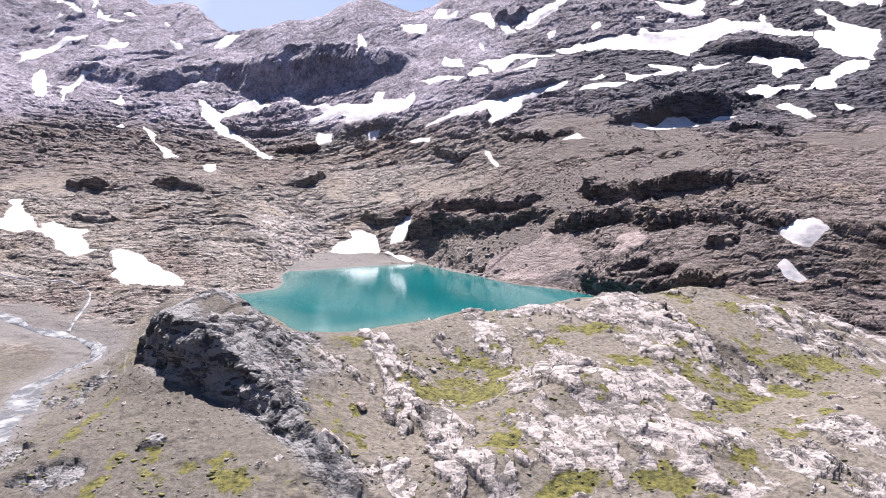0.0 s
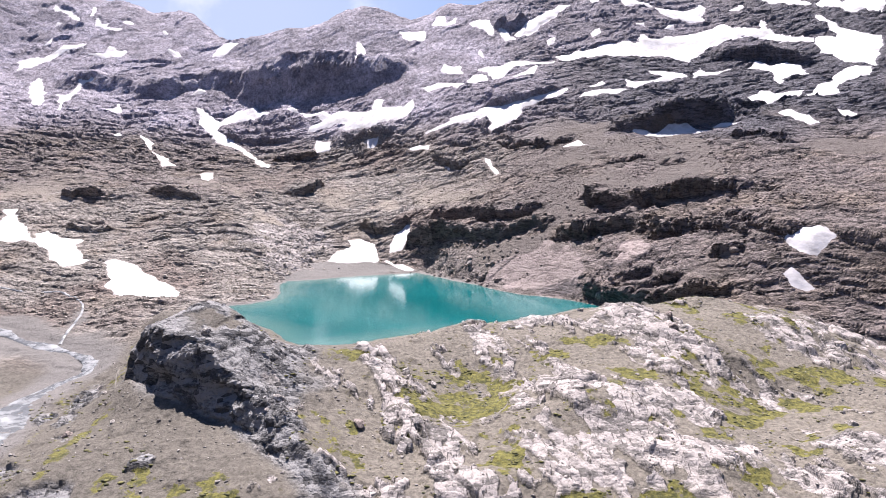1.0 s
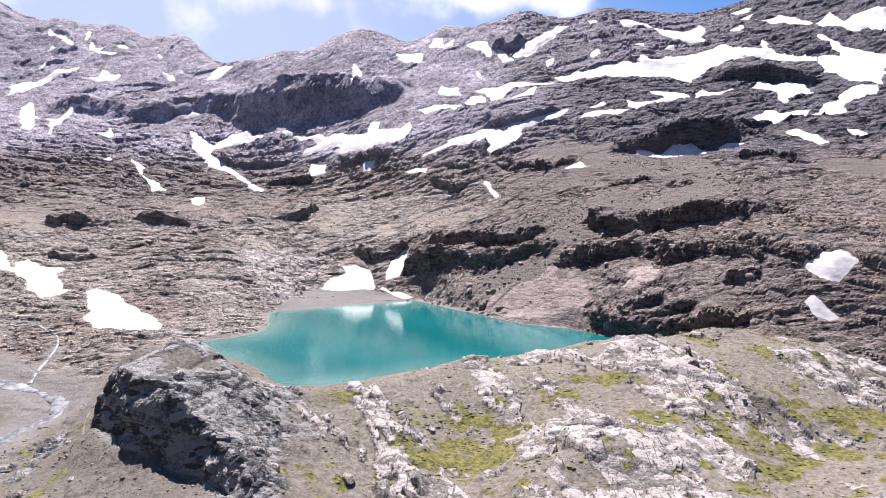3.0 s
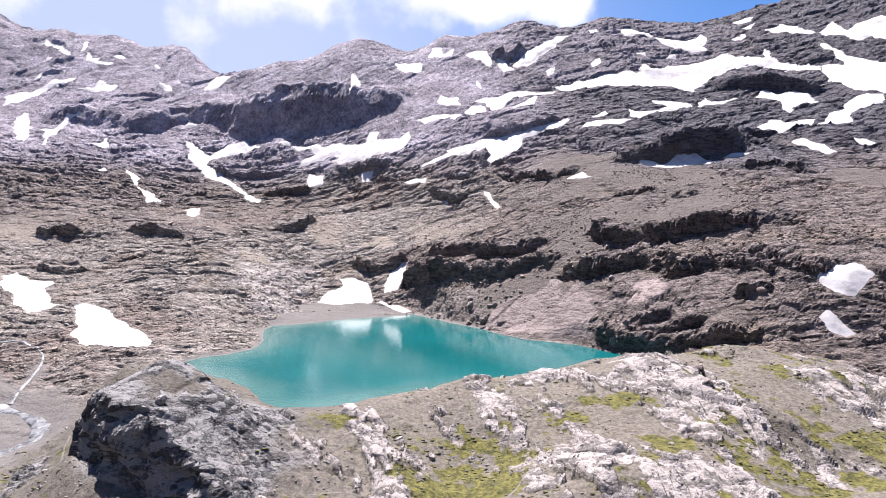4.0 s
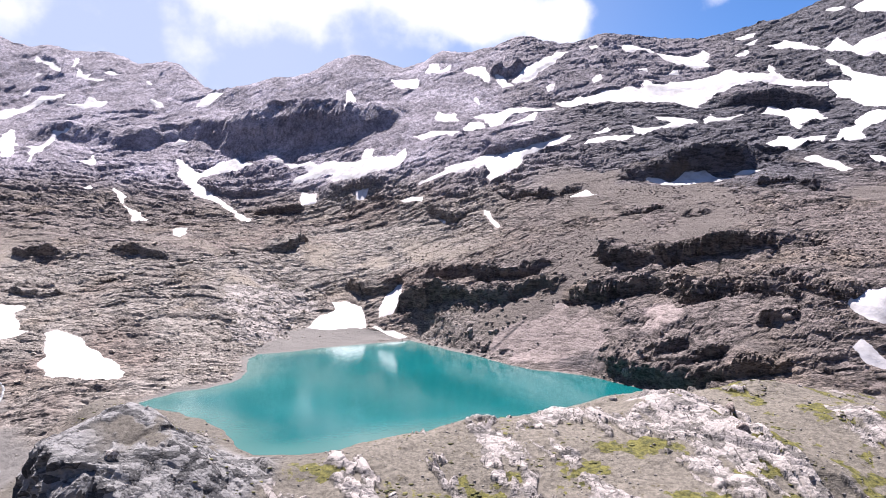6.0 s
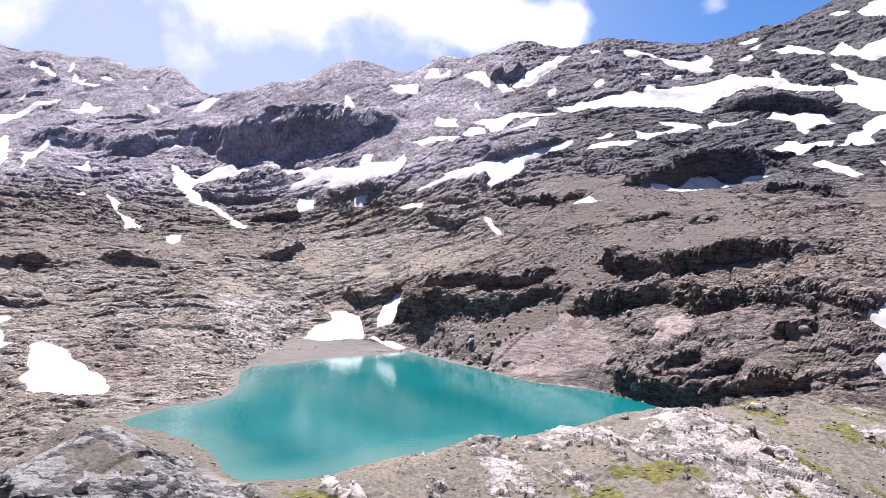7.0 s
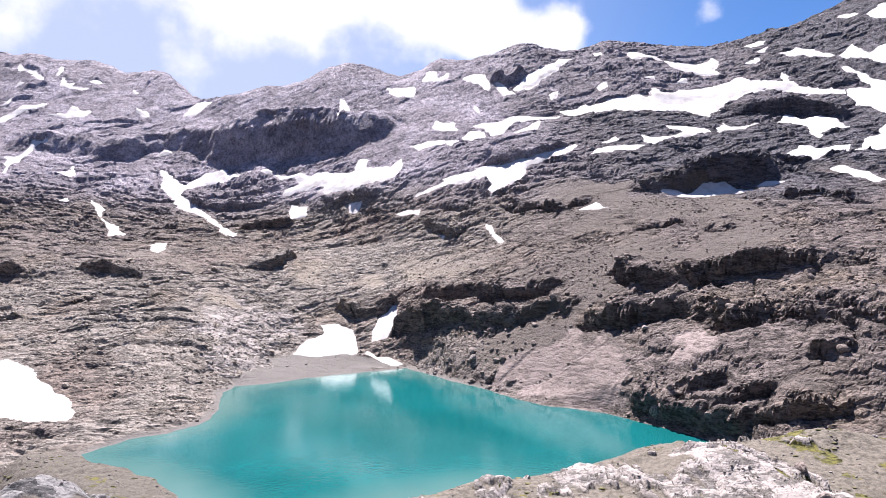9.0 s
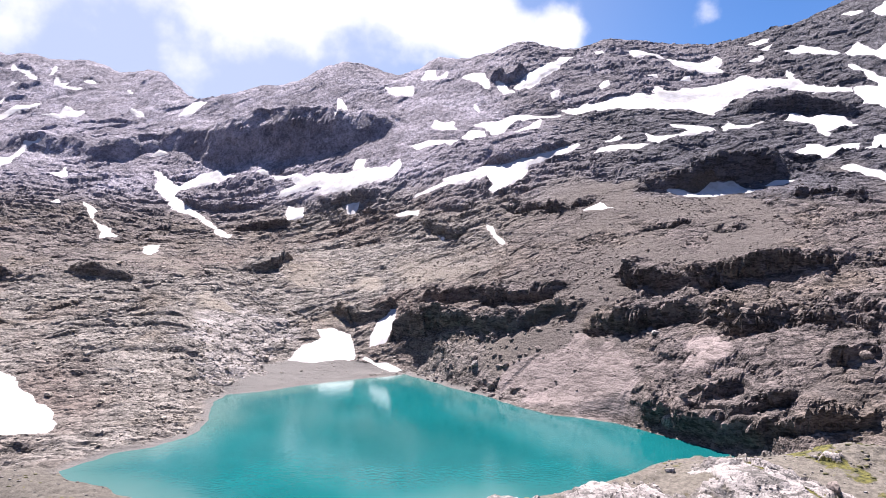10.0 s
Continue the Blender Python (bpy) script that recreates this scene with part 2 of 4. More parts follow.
def fbm(x, y, size, octaves=5, seed=0, gain=0.5):
    total, amp, norm = 0, 1.0, 0.0
    c, s = math.cos(0.6), math.sin(0.6)
    x, y = x / size, y / size
    for i in range(octaves):
        total = total + amp * vnoise(x + 31.7 * i, y - 17.3 * i, seed + i)
        norm += amp
        amp *= gain
        x, y = 2.03 * (c * x - s * y), 2.03 * (s * x + c * y)
    return total / norm


def ridged(x, y, size, octaves=4, seed=0, gain=0.5):
    total, amp, norm = 0, 1.0, 0.0
    c, s = math.cos(0.9), math.sin(0.9)
    x, y = x / size, y / size
    for i in range(octaves):
        total = total + amp * (1 - 2 * np.abs(vnoise(x + 11.1 * i, y + 7.7 * i, seed + i)))
        norm += amp
        amp *= gain
        x, y = 2.1 * (c * x - s * y), 2.1 * (s * x + c * y)
    return total / norm


def facets(x, y, size, seed=0, bend=0.5, hard=False):
    """Broken rock: cells that each have a height and a tilt of their own, and the width of the cracks between them (0 in a crack)."""
    vals, perm = value_table(seed)
    bx, by = bend * size * fbm(x, y, size * 1.7, 2, seed + 3), bend * size * fbm(x, y, size * 1.7, 2, seed + 6)
    x, y = (x + bx) / size, (y + by) / size
    xi, yi = np.floor(x).astype(np.int64), np.floor(y).astype(np.int64)
    f1, f2, lift = np.full(x.shape, 9.0), np.full(x.shape, 9.0), np.zeros(x.shape)
    for i in (-1, 0, 1):
        for j in (-1, 0, 1):
            h = perm[(perm[(xi + i) & 511] + yi + j) & 511]
            dx, dy = xi + i + vals[h] - x, yi + j + vals[(h + 57) & 511] - y
            d = np.hypot(dx, dy)
            own = (vals[(h + 111) & 511] - 0.5) * 2 + (vals[(h + 203) & 511] - 0.5) * 2.4 * dx + (vals[(h + 307) & 511] - 0.5) * 2.4 * dy
            near = d < f1
            f2 = np.where(near, f1, np.minimum(f2, d))
            lift = np.where(near, own, lift)
            f1 = np.where(near, d, f1)
    crack = np.clip((f2 - f1) / 0.25, 0, 1)
    return lift * (np.minimum(1, 3 * crack) if hard else crack * (2 - crack)), crack


def smooth(a, b, v):
    t = np.clip((v - a) / (b - a), 0, 1)
    return t * t * (3 - 2 * t)


def pchip(xs, ys, x):
    """Monotone cubic through the knots."""
    xs, ys = np.asarray(xs, float), np.asarray(ys, float)
    h, d = np.diff(xs), np.diff(ys) / np.diff(xs)
    m = np.zeros(len(xs))
    same = d[1:] * d[:-1] > 0
    w1, w2 = 2 * h[1:] + h[:-1], h[1:] + 2 * h[:-1]
    m[1:-1][same] = ((w1 + w2)[same]) / (w1[same] / d[:-1][same] + w2[same] / d[1:][same])
    m[0], m[-1] = d[0], d[-1]
    x = np.clip(x, xs[0], xs[-1])
    i = np.clip(np.searchsorted(xs, x) - 1, 0, len(h) - 1)
    t = (x - xs[i]) / h[i]
    return ((1 + 2 * t) * (1 - t) ** 2 * ys[i] + t * (1 - t) ** 2 * h[i] * m[i]
            + t * t * (3 - 2 * t) * ys[i + 1] + t * t * (t - 1) * h[i] * m[i + 1])


# The valley as terrace lines: bearings in degrees from the line of flight, ranges and heights in metres
BEARING = [-180, -90, -40, -34, -28, -22, -16, -10, -4, 2, 8, 14, 20, 26, 32, 40, 90, 180]
TERRACES = [  # (ranges or one range, heights)
    (0, [-34] * 18),
    (60, [-30, -30, -28, -28, -27, -26, -25, -26, -27, -27, -26, -26, -26, -26, -26, -26, -30, -30]),
    (115, [-26, -24, -22, -22, -20, -18, -16, -18, -20, -20, -18, -18, -18, -18, -18, -18, -20, -26]),
    (140, [-20, -20, -18, -18, -14, -11, -9, -10, -13, -13, -11, -10, -11, -11, -10, -10, -14, -20]),
    (165, [-16, -17, -17, -15, -10, -7.5, -6, -5, -8.5, -8.5, -6.5, -5, -5, -7, -5, -6, -10, -16]),
    (190, [-14, -17, -17, -16, -12, -9, -2, -1.5, -2, -4, -2, 0.5, 0, -5, -4, -4, -8, -14]),
    (215, [-12, -15, -18, -18, -16, -8, 1.0, 1.5, 1.5, 3.5, 4.5, 6, 6, 3, 0, -4, -6, -12]),
    (242, [-10, -12, -17, -18, -15, -5, 1.5, 0, 0, 0, 5, 8, 10, 9.5, 1, -6, -6, -10]),
    (270, [-6, -6, -13, -15, -11, -1, 1.2, 0, 0, 0, 1, 3, 5, 8, 2, -4, 0, -6]),
    ([300, 300, 320, 320, 325, 325, 325, 345, 380, 345, 314, 286, 275, 281, 286, 292, 296, 300],
     [0, 0, -6, -8, -1, 3, 2, 1, 1, 2, 3, 5, 9, 12, 7, 2, 4, 0]),
    ([440, 420, 387, 387, 381, 367, 367, 402, 396, 364, 336, 314, 303, 297, 304, 308, 400, 440],
     [10, 10, 11, 11, 11, 12, 11, 8, 7, 11, 15, 20, 25, 26, 22, 18, 10, 10]),
    ([500, 480, 443, 443, 425, 405, 405, 438, 420, 386, 360, 339, 321, 308, 314, 314, 480, 500],
     [21, 21, 21, 21, 21, 21, 21, 20, 21, 25, 28, 31, 34, 36, 36, 36, 21, 21]),
    ([600, 560, 532, 532, 500, 470, 475, 488, 474, 434, 400, 374, 353, 344, 352, 352, 500, 600],
     [40, 40, 40, 40, 40, 41, 42, 43, 44, 46, 47, 48, 49, 50, 51, 51, 40, 40]),
    ([700, 660, 626, 620, 592, 598, 592, 570, 526, 483, 446, 418, 402, 393, 400, 400, 600, 700],
     [66, 66, 65, 65, 66, 68, 70, 70, 70, 69, 68, 68, 67, 67, 67, 67, 66, 66]),
    ([860, 820, 768, 768, 739, 716, 678, 632, 582, 538, 508, 493, 491, 487, 484, 484, 700, 860],
     [110, 110, 113, 113, 115, 118, 118, 116, 113, 109, 105, 103, 102, 100, 98, 98, 100, 110]),
    ([1000, 960, 935, 935, 885, 843, 774, 714, 664, 622, 597, 595, 610, 608, 593, 591, 850, 1000],
     [180, 180, 181, 181, 184, 186, 181, 175, 168, 162, 157, 155, 156, 152, 144, 143, 150, 180]),
]
# The skyline, with bearings of its own
RIDGE_BEARING = [-180, -90, -40, -34, -31.9, -30.2, -29.2, -27.7, -26.7, -25.2, -23.1, -21.9, -21.3, -19.9, -19.0, -18.1, -17.1, -15.8, -13.7, -10.7, -9.4, -8.1, -6.6, -4.6, -2.8, -1.2, 0.1, 1.9, 3.1, 4.4,
                 5.3, 6.7, 8.4, 9.7, 11.7, 12.7, 14, 16.6, 19.8, 21.4, 22.6, 24.2, 26.1, 27.2, 28.3, 29.3, 32, 40, 90, 180]
RIDGE_RANGE = [1300, 1250, 1180, 1150, 1130, 1110, 1097, 1078, 1068, 1052, 1023, 999, 987, 952, 931, 883, 844, 829, 814, 801, 801, 801, 798, 785, 771, 760, 754, 748, 745, 740,
               740, 741, 746, 754, 764, 770, 777, 789, 805, 826, 842, 871, 903, 920, 939, 957, 1000, 1060, 1200, 1300]
RIDGE_HEIGHT = [330, 330, 340, 332, 313, 300, 303, 294, 293, 293, 275, 273, 275, 258, 242, 222, 215, 218, 225, 231, 241, 249, 253, 245, 236, 239, 246, 244, 249, 251,
                257, 261, 256, 256, 264, 270, 268, 267, 265, 275, 283, 296, 310, 321, 333, 347, 380, 410, 360, 330]

R_STEP, A_STEP = 1.5, 0.25
R_TABLE = np.arange(0, 1500, R_STEP)
A_TABLE = np.arange(-180, 180.01, A_STEP)


def valley_table():
    rr, zz = [], []
    for ranges, heights in TERRACES:
        ranges = [ranges] * 18 if isinstance(ranges, (int, float)) else ranges
        rr.append(pchip(BEARING, ranges, A_TABLE))
        zz.append(pchip(BEARING, heights, A_TABLE))
    rr.append(pchip(RIDGE_BEARING, RIDGE_RANGE, A_TABLE))
    zz.append(pchip(RIDGE_BEARING, RIDGE_HEIGHT, A_TABLE))
    rr.append(rr[-1] + 60)  # the far side of the ridge falls away
    zz.append(zz[-1] - 12)
    rr.append(np.full(len(A_TABLE), 1499.0))
    zz.append(zz[-2] - 130)
    rr, zz = np.array(rr), np.array(zz)
    table = np.stack([pchip(rr[:, i], zz[:, i], R_TABLE) for i in range(len(A_TABLE))])
    k = np.array([1, 4, 6, 4, 1]) / 16  # soften the bearings' joints
    pad = np.concatenate([table[-5:-1], table, table[1:5]])
    for _ in range(3):
        pad = sum(np.roll(pad, i - 2, 0) * k[i] for i in range(5))
    return pad[4:-4]


VALLEY = valley_table()


def valley(x, y):
    a, r = np.degrees(np.arctan2(x, y)), np.minimum(np.hypot(x, y), R_TABLE[-1] - 0.01)
    fa, fr = (a + 180) / A_STEP, r / R_STEP
    ia, ir = np.clip(fa.astype(int), 0, len(A_TABLE) - 2), np.clip(fr.astype(int), 0, len(R_TABLE) - 2)
    fa, fr = fa - ia, fr - ir
    return ((1 - fa) * (VALLEY[ia, ir] * (1 - fr) + VALLEY[ia, ir + 1] * fr)
            + fa * (VALLEY[ia + 1, ir] * (1 - fr) + VALLEY[ia + 1, ir + 1] * fr))


# Shoreline, in plan
SHORE = [(-89, 249), (-83, 243), (-73, 239), (-63, 232), (-54, 221), (-47, 208), (-42, 204), (-33, 205), (-24, 208), (-10, 221), (8, 231),
         (24, 233), (40, 240), (56, 250), (70, 252), (88, 252), (83, 261), (76, 272), (67, 285), (60, 296), (54, 303), (46, 306), (37, 311), (28, 322), (18, 338), (6, 352), (-4, 368),
         (-14, 382), (-25, 372), (-39, 363), (-53, 353), (-65, 342), (-76, 335), (-77, 322), (-72, 303), (-69, 286), (-70, 278), (-76, 269), (-83, 263), (-85, 258)]


def polygon_distance(x, y, pts):
    """Metres outside a closed outline; inside it is negative."""
    best, inside = np.full(x.shape, 1e9), np.zeros(x.shape, bool)
    for (ax, ay), (bx, by) in zip(pts, pts[1:] + pts[:1]):
        ex, ey = bx - ax, by - ay
        t = np.clip(((x - ax) * ex + (y - ay) * ey) / (ex * ex + ey * ey), 0, 1)
        best = np.minimum(best, np.hypot(x - ax - t * ex, y - ay - t * ey))
        cross = ((ay > y) != (by > y)) & (x < ex * (y - ay) / (ey if ey else 1e-9) + ax)
        inside ^= cross
    return np.where(inside, -best, best)


def along(x, y, pts):
    """Distance to a polyline, signed (left of its way is plus), and how far along it, 0 to its count of legs."""
    best, sign, where = np.full(x.shape, 1e9), np.ones(x.shape), np.zeros(x.shape)
    for i, ((ax, ay), (bx, by)) in enumerate(zip(pts, pts[1:])):
        ex, ey = bx - ax, by - ay
        t = np.clip(((x - ax) * ex + (y - ay) * ey) / (ex * ex + ey * ey), 0, 1)
        d = np.hypot(x - ax - t * ex, y - ay - t * ey)
        near = d < best
        best = np.where(near, d, best)
        sign = np.where(near, np.sign(ex * (y - ay) - ey * (x - ax)), sign)
        where = np.where(near, i + t, where)
    return best * sign, where


# The dark crag: its crest in plan, with heights above the slope
CRAG = [(-88, 198), (-77, 183), (-64, 168), (-53, 163), (-44, 159), (-38, 153), (-30, 144), (-20, 133), (-8, 122)]
CRAG_RISE = [2.0, 11, 12, 12.5, 9, 5.5, 4.5, 4, 3]
CRAG_BACK = [28, 28, 25, 20, 14, 9, 7, 7, 6]
STREAM_BED = [(-185, 265), (-163, 255), (-152, 247), (-137, 240), (-125, 233), (-116, 227), (-113, 219), (-118, 212), (-120, 203), (-117, 189), (-110, 170), (-101, 149), (-98, 135), (-97, 105)]
CREEK_BED = [(-204, 298), (-187, 294), (-172, 292), (-156, 287), (-146, 276), (-141, 264), (-139, 254), (-136, 242)]



# Humps and hollows of the near slope: place, half sizes, turn in degrees, height
MOUNDS = [(-73, 171, 17, 11, -38, 8.0), (-46, 177, 11, 9, -40, 7.5), (-62, 181, 8, 8, 0, 3.0), (-66, 192, 22, 14, -25, 12.0), (36, 163, 17, 11, 15, 5.0), (8, 136, 8, 8, 0, 3.2), (58, 222, 9, 8, 0, 3.5), (5, 221, 9, 7, 0, 1.8), (28, 222, 10, 7, 0, 1.2), (92, 234, 14, 9, 0, 4.0),
          (78, 192, 24, 6, -52, 3.2), (-9, 172, 22, 5, -60, 2.4), (60, 140, 13, 9, 0, 3.0), (112, 206, 18, 7, -25, 3.0), (10, 180, 10, 11, 0, -2.2),
          (92, 175, 13, 8, -30, -2.4), (24, 131, 13, 6, 0, -2.0), (96, 148, 12, 10, 0, 2.2)]


def mounds(x, y):
    z = np.zeros(x.shape)
    for cx, cy, rx, ry, turn, rise in MOUNDS:
        c, s = math.cos(radians(turn)), math.sin(radians(turn))
        u, v = (c * (x - cx) + s * (y - cy)) / rx, (-s * (x - cx) + c * (y - cy)) / ry
        v = np.where(v < 0, v * 1.35, v)  # steeper towards the valley
        z = z + rise * np.exp(-(u * u + v * v) * 0.9)
    return z


def base_height(x, y):
    """The large forms, without rock detail, and the distance from the lake's edge."""
    z = valley(x, y)
    d, s = along(x, y, CRAG)
    rise = np.interp(s, np.arange(9), CRAG_RISE)
    wob = 2.6 * fbm(x, y, 19, 3, 71)
    d = d + wob
    z = z + rise * np.where(d < 0, smooth(-3.6, 0, d), 1 - smooth(0, 1, d / np.interp(s, np.arange(9), CRAG_BACK)))
    z = z + mounds(x, y)
    sd = np.full(x.shape, 1e3)
    box = (x > -140) & (x < 130) & (y > 170) & (y < 430)
    sd[box] = polygon_distance(x[box], y[box], SHORE)
    sd = sd + np.where(box, 1.4 * fbm(x, y, 9, 3, 5), 0)
    wide = 6 + 14 * smooth(40, -40, x)
    shore = np.where(sd < 0, -np.minimum(5, 0.22 * -sd), 0.11 * sd)
    part_way = np.clip(sd / wide, 0, 1)
    inland = np.maximum(z, 0.11 * sd)
    inland = inland + (z - inland) * smooth(0.3, 1, part_way)
    z = np.where(sd < wide, shore + (inland - shore) * smooth(0, 1, part_way), z)
    return z, sd


LEDGES, SNOWFIELDS = [], []


def ledge(rise, *foot):
    LEDGES.append((rise, list(foot)))


def snowfield(*outline):
    SNOWFIELDS.append(list(outline))


# ledges of the bedding: height of the face, and its foot in plan
ledge([4, 6.5, 7, 7, 7, 6.5, 5.5, 4], (-25, 406), (-10, 398), (4, 386), (15, 377), (25, 370), (37, 364), (47, 361), (55, 352))
ledge([3, 5, 6, 6, 5, 3], (-13, 426), (4, 410), (21, 398), (34, 386), (47, 378), (58, 374))
ledge([3.5, 6, 6, 5, 5, 6, 4, 1.8, 1.8, 1.8, 2, 3, 2], (56, 350), (66, 334), (73, 331), (84, 326), (93, 318), (98, 305), (105, 306), (112, 304), (120, 294), (128, 288), (134, 279), (138, 274), (145, 274))
ledge([3, 5.5, 6, 6, 6, 6, 5, 3.5, 2.5, 2.5, 2], (72, 375), (81, 357), (91, 347), (100, 338), (105, 334), (118, 330), (128, 324), (135, 323), (142, 325), (147, 318), (160, 326))
ledge(5.0, (-55, 437), (-41, 420), (-29, 420), (-17, 425))
ledge(2.1, (61, 298), (67, 289), (74, 278), (83, 267), (91, 262), (99, 261), (112, 259))
ledge(2.1, (69, 291), (75, 284), (81, 276), (90, 272), (97, 270))
ledge(3.0, (74, 292), (80, 287), (85, 284), (90, 285))
ledge(3.2, (109, 279), (114, 277), (119, 277), (123, 275))
ledge(2.5, (94, 408), (109, 401), (120, 401))
ledge(3.0, (121, 387), (129, 379), (136, 378))
ledge([3, 8, 14, 19, 18, 12], (104, 456), (121, 449), (135, 441), (151, 442), (169, 445), (180, 434))
ledge(3.5, (37, 495), (56, 468), (73, 454), (90, 454))
ledge(4.0, (-12, 505), (-2, 493), (7, 480), (20, 481))
ledge([3, 8, 9, 4], (-104, 464), (-98, 470), (-93, 478), (-87, 502))
ledge([2, 5, 6, 3], (-193, 437), (-182, 433), (-163, 425), (-153, 432))
ledge(3.0, (-213, 376), (-201, 373), (-189, 370), (-181, 378))
ledge([3, 6, 5, 2], (-248, 436), (-233, 430), (-219, 427), (-213, 433))
ledge([6, 12, 14, 14, 17, 14, 17, 27, 34, 36, 33, 27, 17, 8], (-432, 728), (-389, 704), (-354, 699), (-313, 683), (-286, 691), (-258, 700), (-236, 693), (-211, 674), (-185, 663), (-160, 662),
      (-128, 647), (-86, 633), (-56, 628), (-28, 626))
ledge(8.0, (38, 664), (59, 646), (80, 655))
ledge(8.0, (222, 583), (259, 570), (278, 549), (295, 544))
ledge(5.5, (25, 542), (48, 531), (72, 533), (94, 543))
ledge(5.9, (-209, 616), (-180, 599), (-152, 599), (-125, 600))
ledge(4.5, (-150, 559), (-126, 566), (-102, 573))
ledge(5.4, (-96, 586), (-68, 572), (-37, 557))
ledge(4.1, (189, 466), (210, 462), (238, 469), (260, 465))
ledge(3.4, (165, 409), (185, 403), (195, 383))


def form(x, y, shift=False):
    """The large forms with the ledges; shift: also how far the faces lean out over their feet."""
    z, sd = base_height(x, y)
    sx, sy = np.zeros(x.shape), np.zeros(x.shape)
    wob, wide, bare = 0.8 * facets(x, y, 6.5, 55, 0.5, True)[0], fbm(x, y, 30, 3, 52), np.zeros(x.shape)
    for k, (rises, foot) in enumerate(LEDGES):
        rise = max(rises) if isinstance(rises, list) else rises
        pts = np.array(foot, float)
        mid = pts.mean(0)
        climb = (valley(mid[0] + 1, mid[1] + 14) - valley(mid[0] - 3, mid[1] - 2)) / 16.5
        deep = 0.95 * rise / float(np.clip(climb, 0.3, 1.3)) + 2
        lo, hi = pts.min(0) - 12 - rise, pts.max(0) + deep
        box = (x > lo[0]) & (x < hi[0]) & (y > lo[1]) & (y < hi[1])
        if not box.any():
            continue
        bx, by = x[box], y[box]
        face = max(2.4, 0.40 * rise) if rise < 20 else 0.42 * rise
        d, s = along(bx, by, foot)
        d = d + wob[box] * (min(2.2, 0.25 * rise + 0.3) if rise < 15 else 0.8) + wide[box] * min(9, 0.5 * rise)
        n = len(foot) - 1
        share = np.interp(s, np.arange(n + 1), rises) / rise if isinstance(rises, list) else 1.0
        soft_end = min(0.5, 0.3 * n) if rise < 15 else 0.7
        end = smooth(0, soft_end, s) * smooth(n, n - soft_end, s)
        var = np.clip(0.95 + 0.8 * min(1, 8 / rise) * fbm(bx, by, 10 + 1.3 * rise, 4, 90 + k), 0.15, 1.25) * end * share
        up = smooth(0, face, d) * (1 - smooth(face, deep, d)) * var
        z[box] += rise * up
        if shift:
            bare[box] = np.maximum(bare[box], smooth(-2 - 0.7 * rise, 0, d) * (1 - smooth(face, face + 2.2 * rise, d)) * np.minimum(1, 2 * end))
            way = pts[-1] - pts[0]
            nx, ny = way[1] / np.hypot(*way), -way[0] / np.hypot(*way)
            out = (face * 0.85 + 0.1 * rise if rise < 20 else 5.0 * ridged(bx, 1.7 * z[box], 24, 3, 58)) * smooth(0, face, d) * (1 - smooth(face, face * 4 + 3, d)) * var
            sx[box] += nx * out
            sy[box] += ny * out
    return (z, sd, sx, sy, bare) if shift else (z, sd)


# snowfields: outlines in plan
snowfield((-509, 884), (-514, 897), (-494, 885), (-470, 871), (-459, 855), (-475, 864), (-490, 873))
snowfield((-456, 872), (-465, 899), (-460, 898), (-452, 874))
snowfield((-488, 850), (-492, 862), (-480, 854))
snowfield((-438, 851), (-446, 869), (-432, 858), (-421, 859), (-423, 850), (-403, 846), (-408, 841), (-427, 845))
snowfield((-413, 859), (-404, 866), (-392, 862), (-397, 858))
snowfield((-351, 839), (-353, 849), (-341, 840), (-343, 836))
snowfield((-481, 814), (-480, 831), (-475, 817))
snowfield((-467, 767), (-477, 756), (-494, 781), (-484, 792), (-467, 790), (-459, 801), (-457, 814), (-444, 813), (-429, 818), (-431, 807), (-442, 799), (-451, 789), (-458, 780))
snowfield((-418, 793), (-398, 793), (-399, 806), (-388, 798), (-375, 797), (-377, 788), (-392, 783))
snowfield((-329, 799), (-327, 803), (-315, 794), (-302, 783), (-310, 784))
snowfield((-269, 776), (-266, 790), (-260, 807), (-237, 789), (-243, 779), (-254, 773))
snowfield((-400, 659), (-437, 714), (-441, 738), (-422, 714), (-396, 668), (-392, 659))
snowfield((-372, 649), (-386, 679), (-397, 690), (-384, 691), (-382, 709), (-369, 711), (-376, 704), (-377, 684), (-376, 669), (-368, 649))
snowfield((-333, 660), (-323, 666), (-325, 675), (-312, 658), (-316, 654))
snowfield((-278, 610), (-265, 601), (-256, 594), (-249, 576), (-240, 567), (-230, 561), (-214, 540), (-214, 527), (-220, 526), (-232, 552), (-248, 572), (-261, 588))
snowfield((-292, 592), (-288, 602), (-282, 592))
snowfield((-260, 693), (-256, 704), (-244, 694), (-255, 693))
snowfield((-249, 673), (-234, 660), (-221, 647), (-213, 645), (-207, 651), (-196.7, 656), (-185.7, 654), (-166.5, 643), (-176, 638), (-191.2, 640), (-202, 637), (-209, 632), (-208, 625), (-195.1, 607), (-179.1, 594), (-166.6, 583), (-152.7, 567), (-144.6, 557), (-138.7, 548), (-148.2, 550), (-160.4, 566), (-173.8, 581), (-190, 594), (-208, 610), (-222, 628), (-231, 639), (-234, 650))
snowfield((-184.8, 508), (-180.5, 516), (-174.7, 516), (-165.6, 479), (-170.8, 481))
snowfield((-153.1, 644), (-142.8, 642), (-136.3, 636), (-123.5, 627), (-111.3, 623), (-112.4, 617), (-128.6, 624), (-138.2, 634))
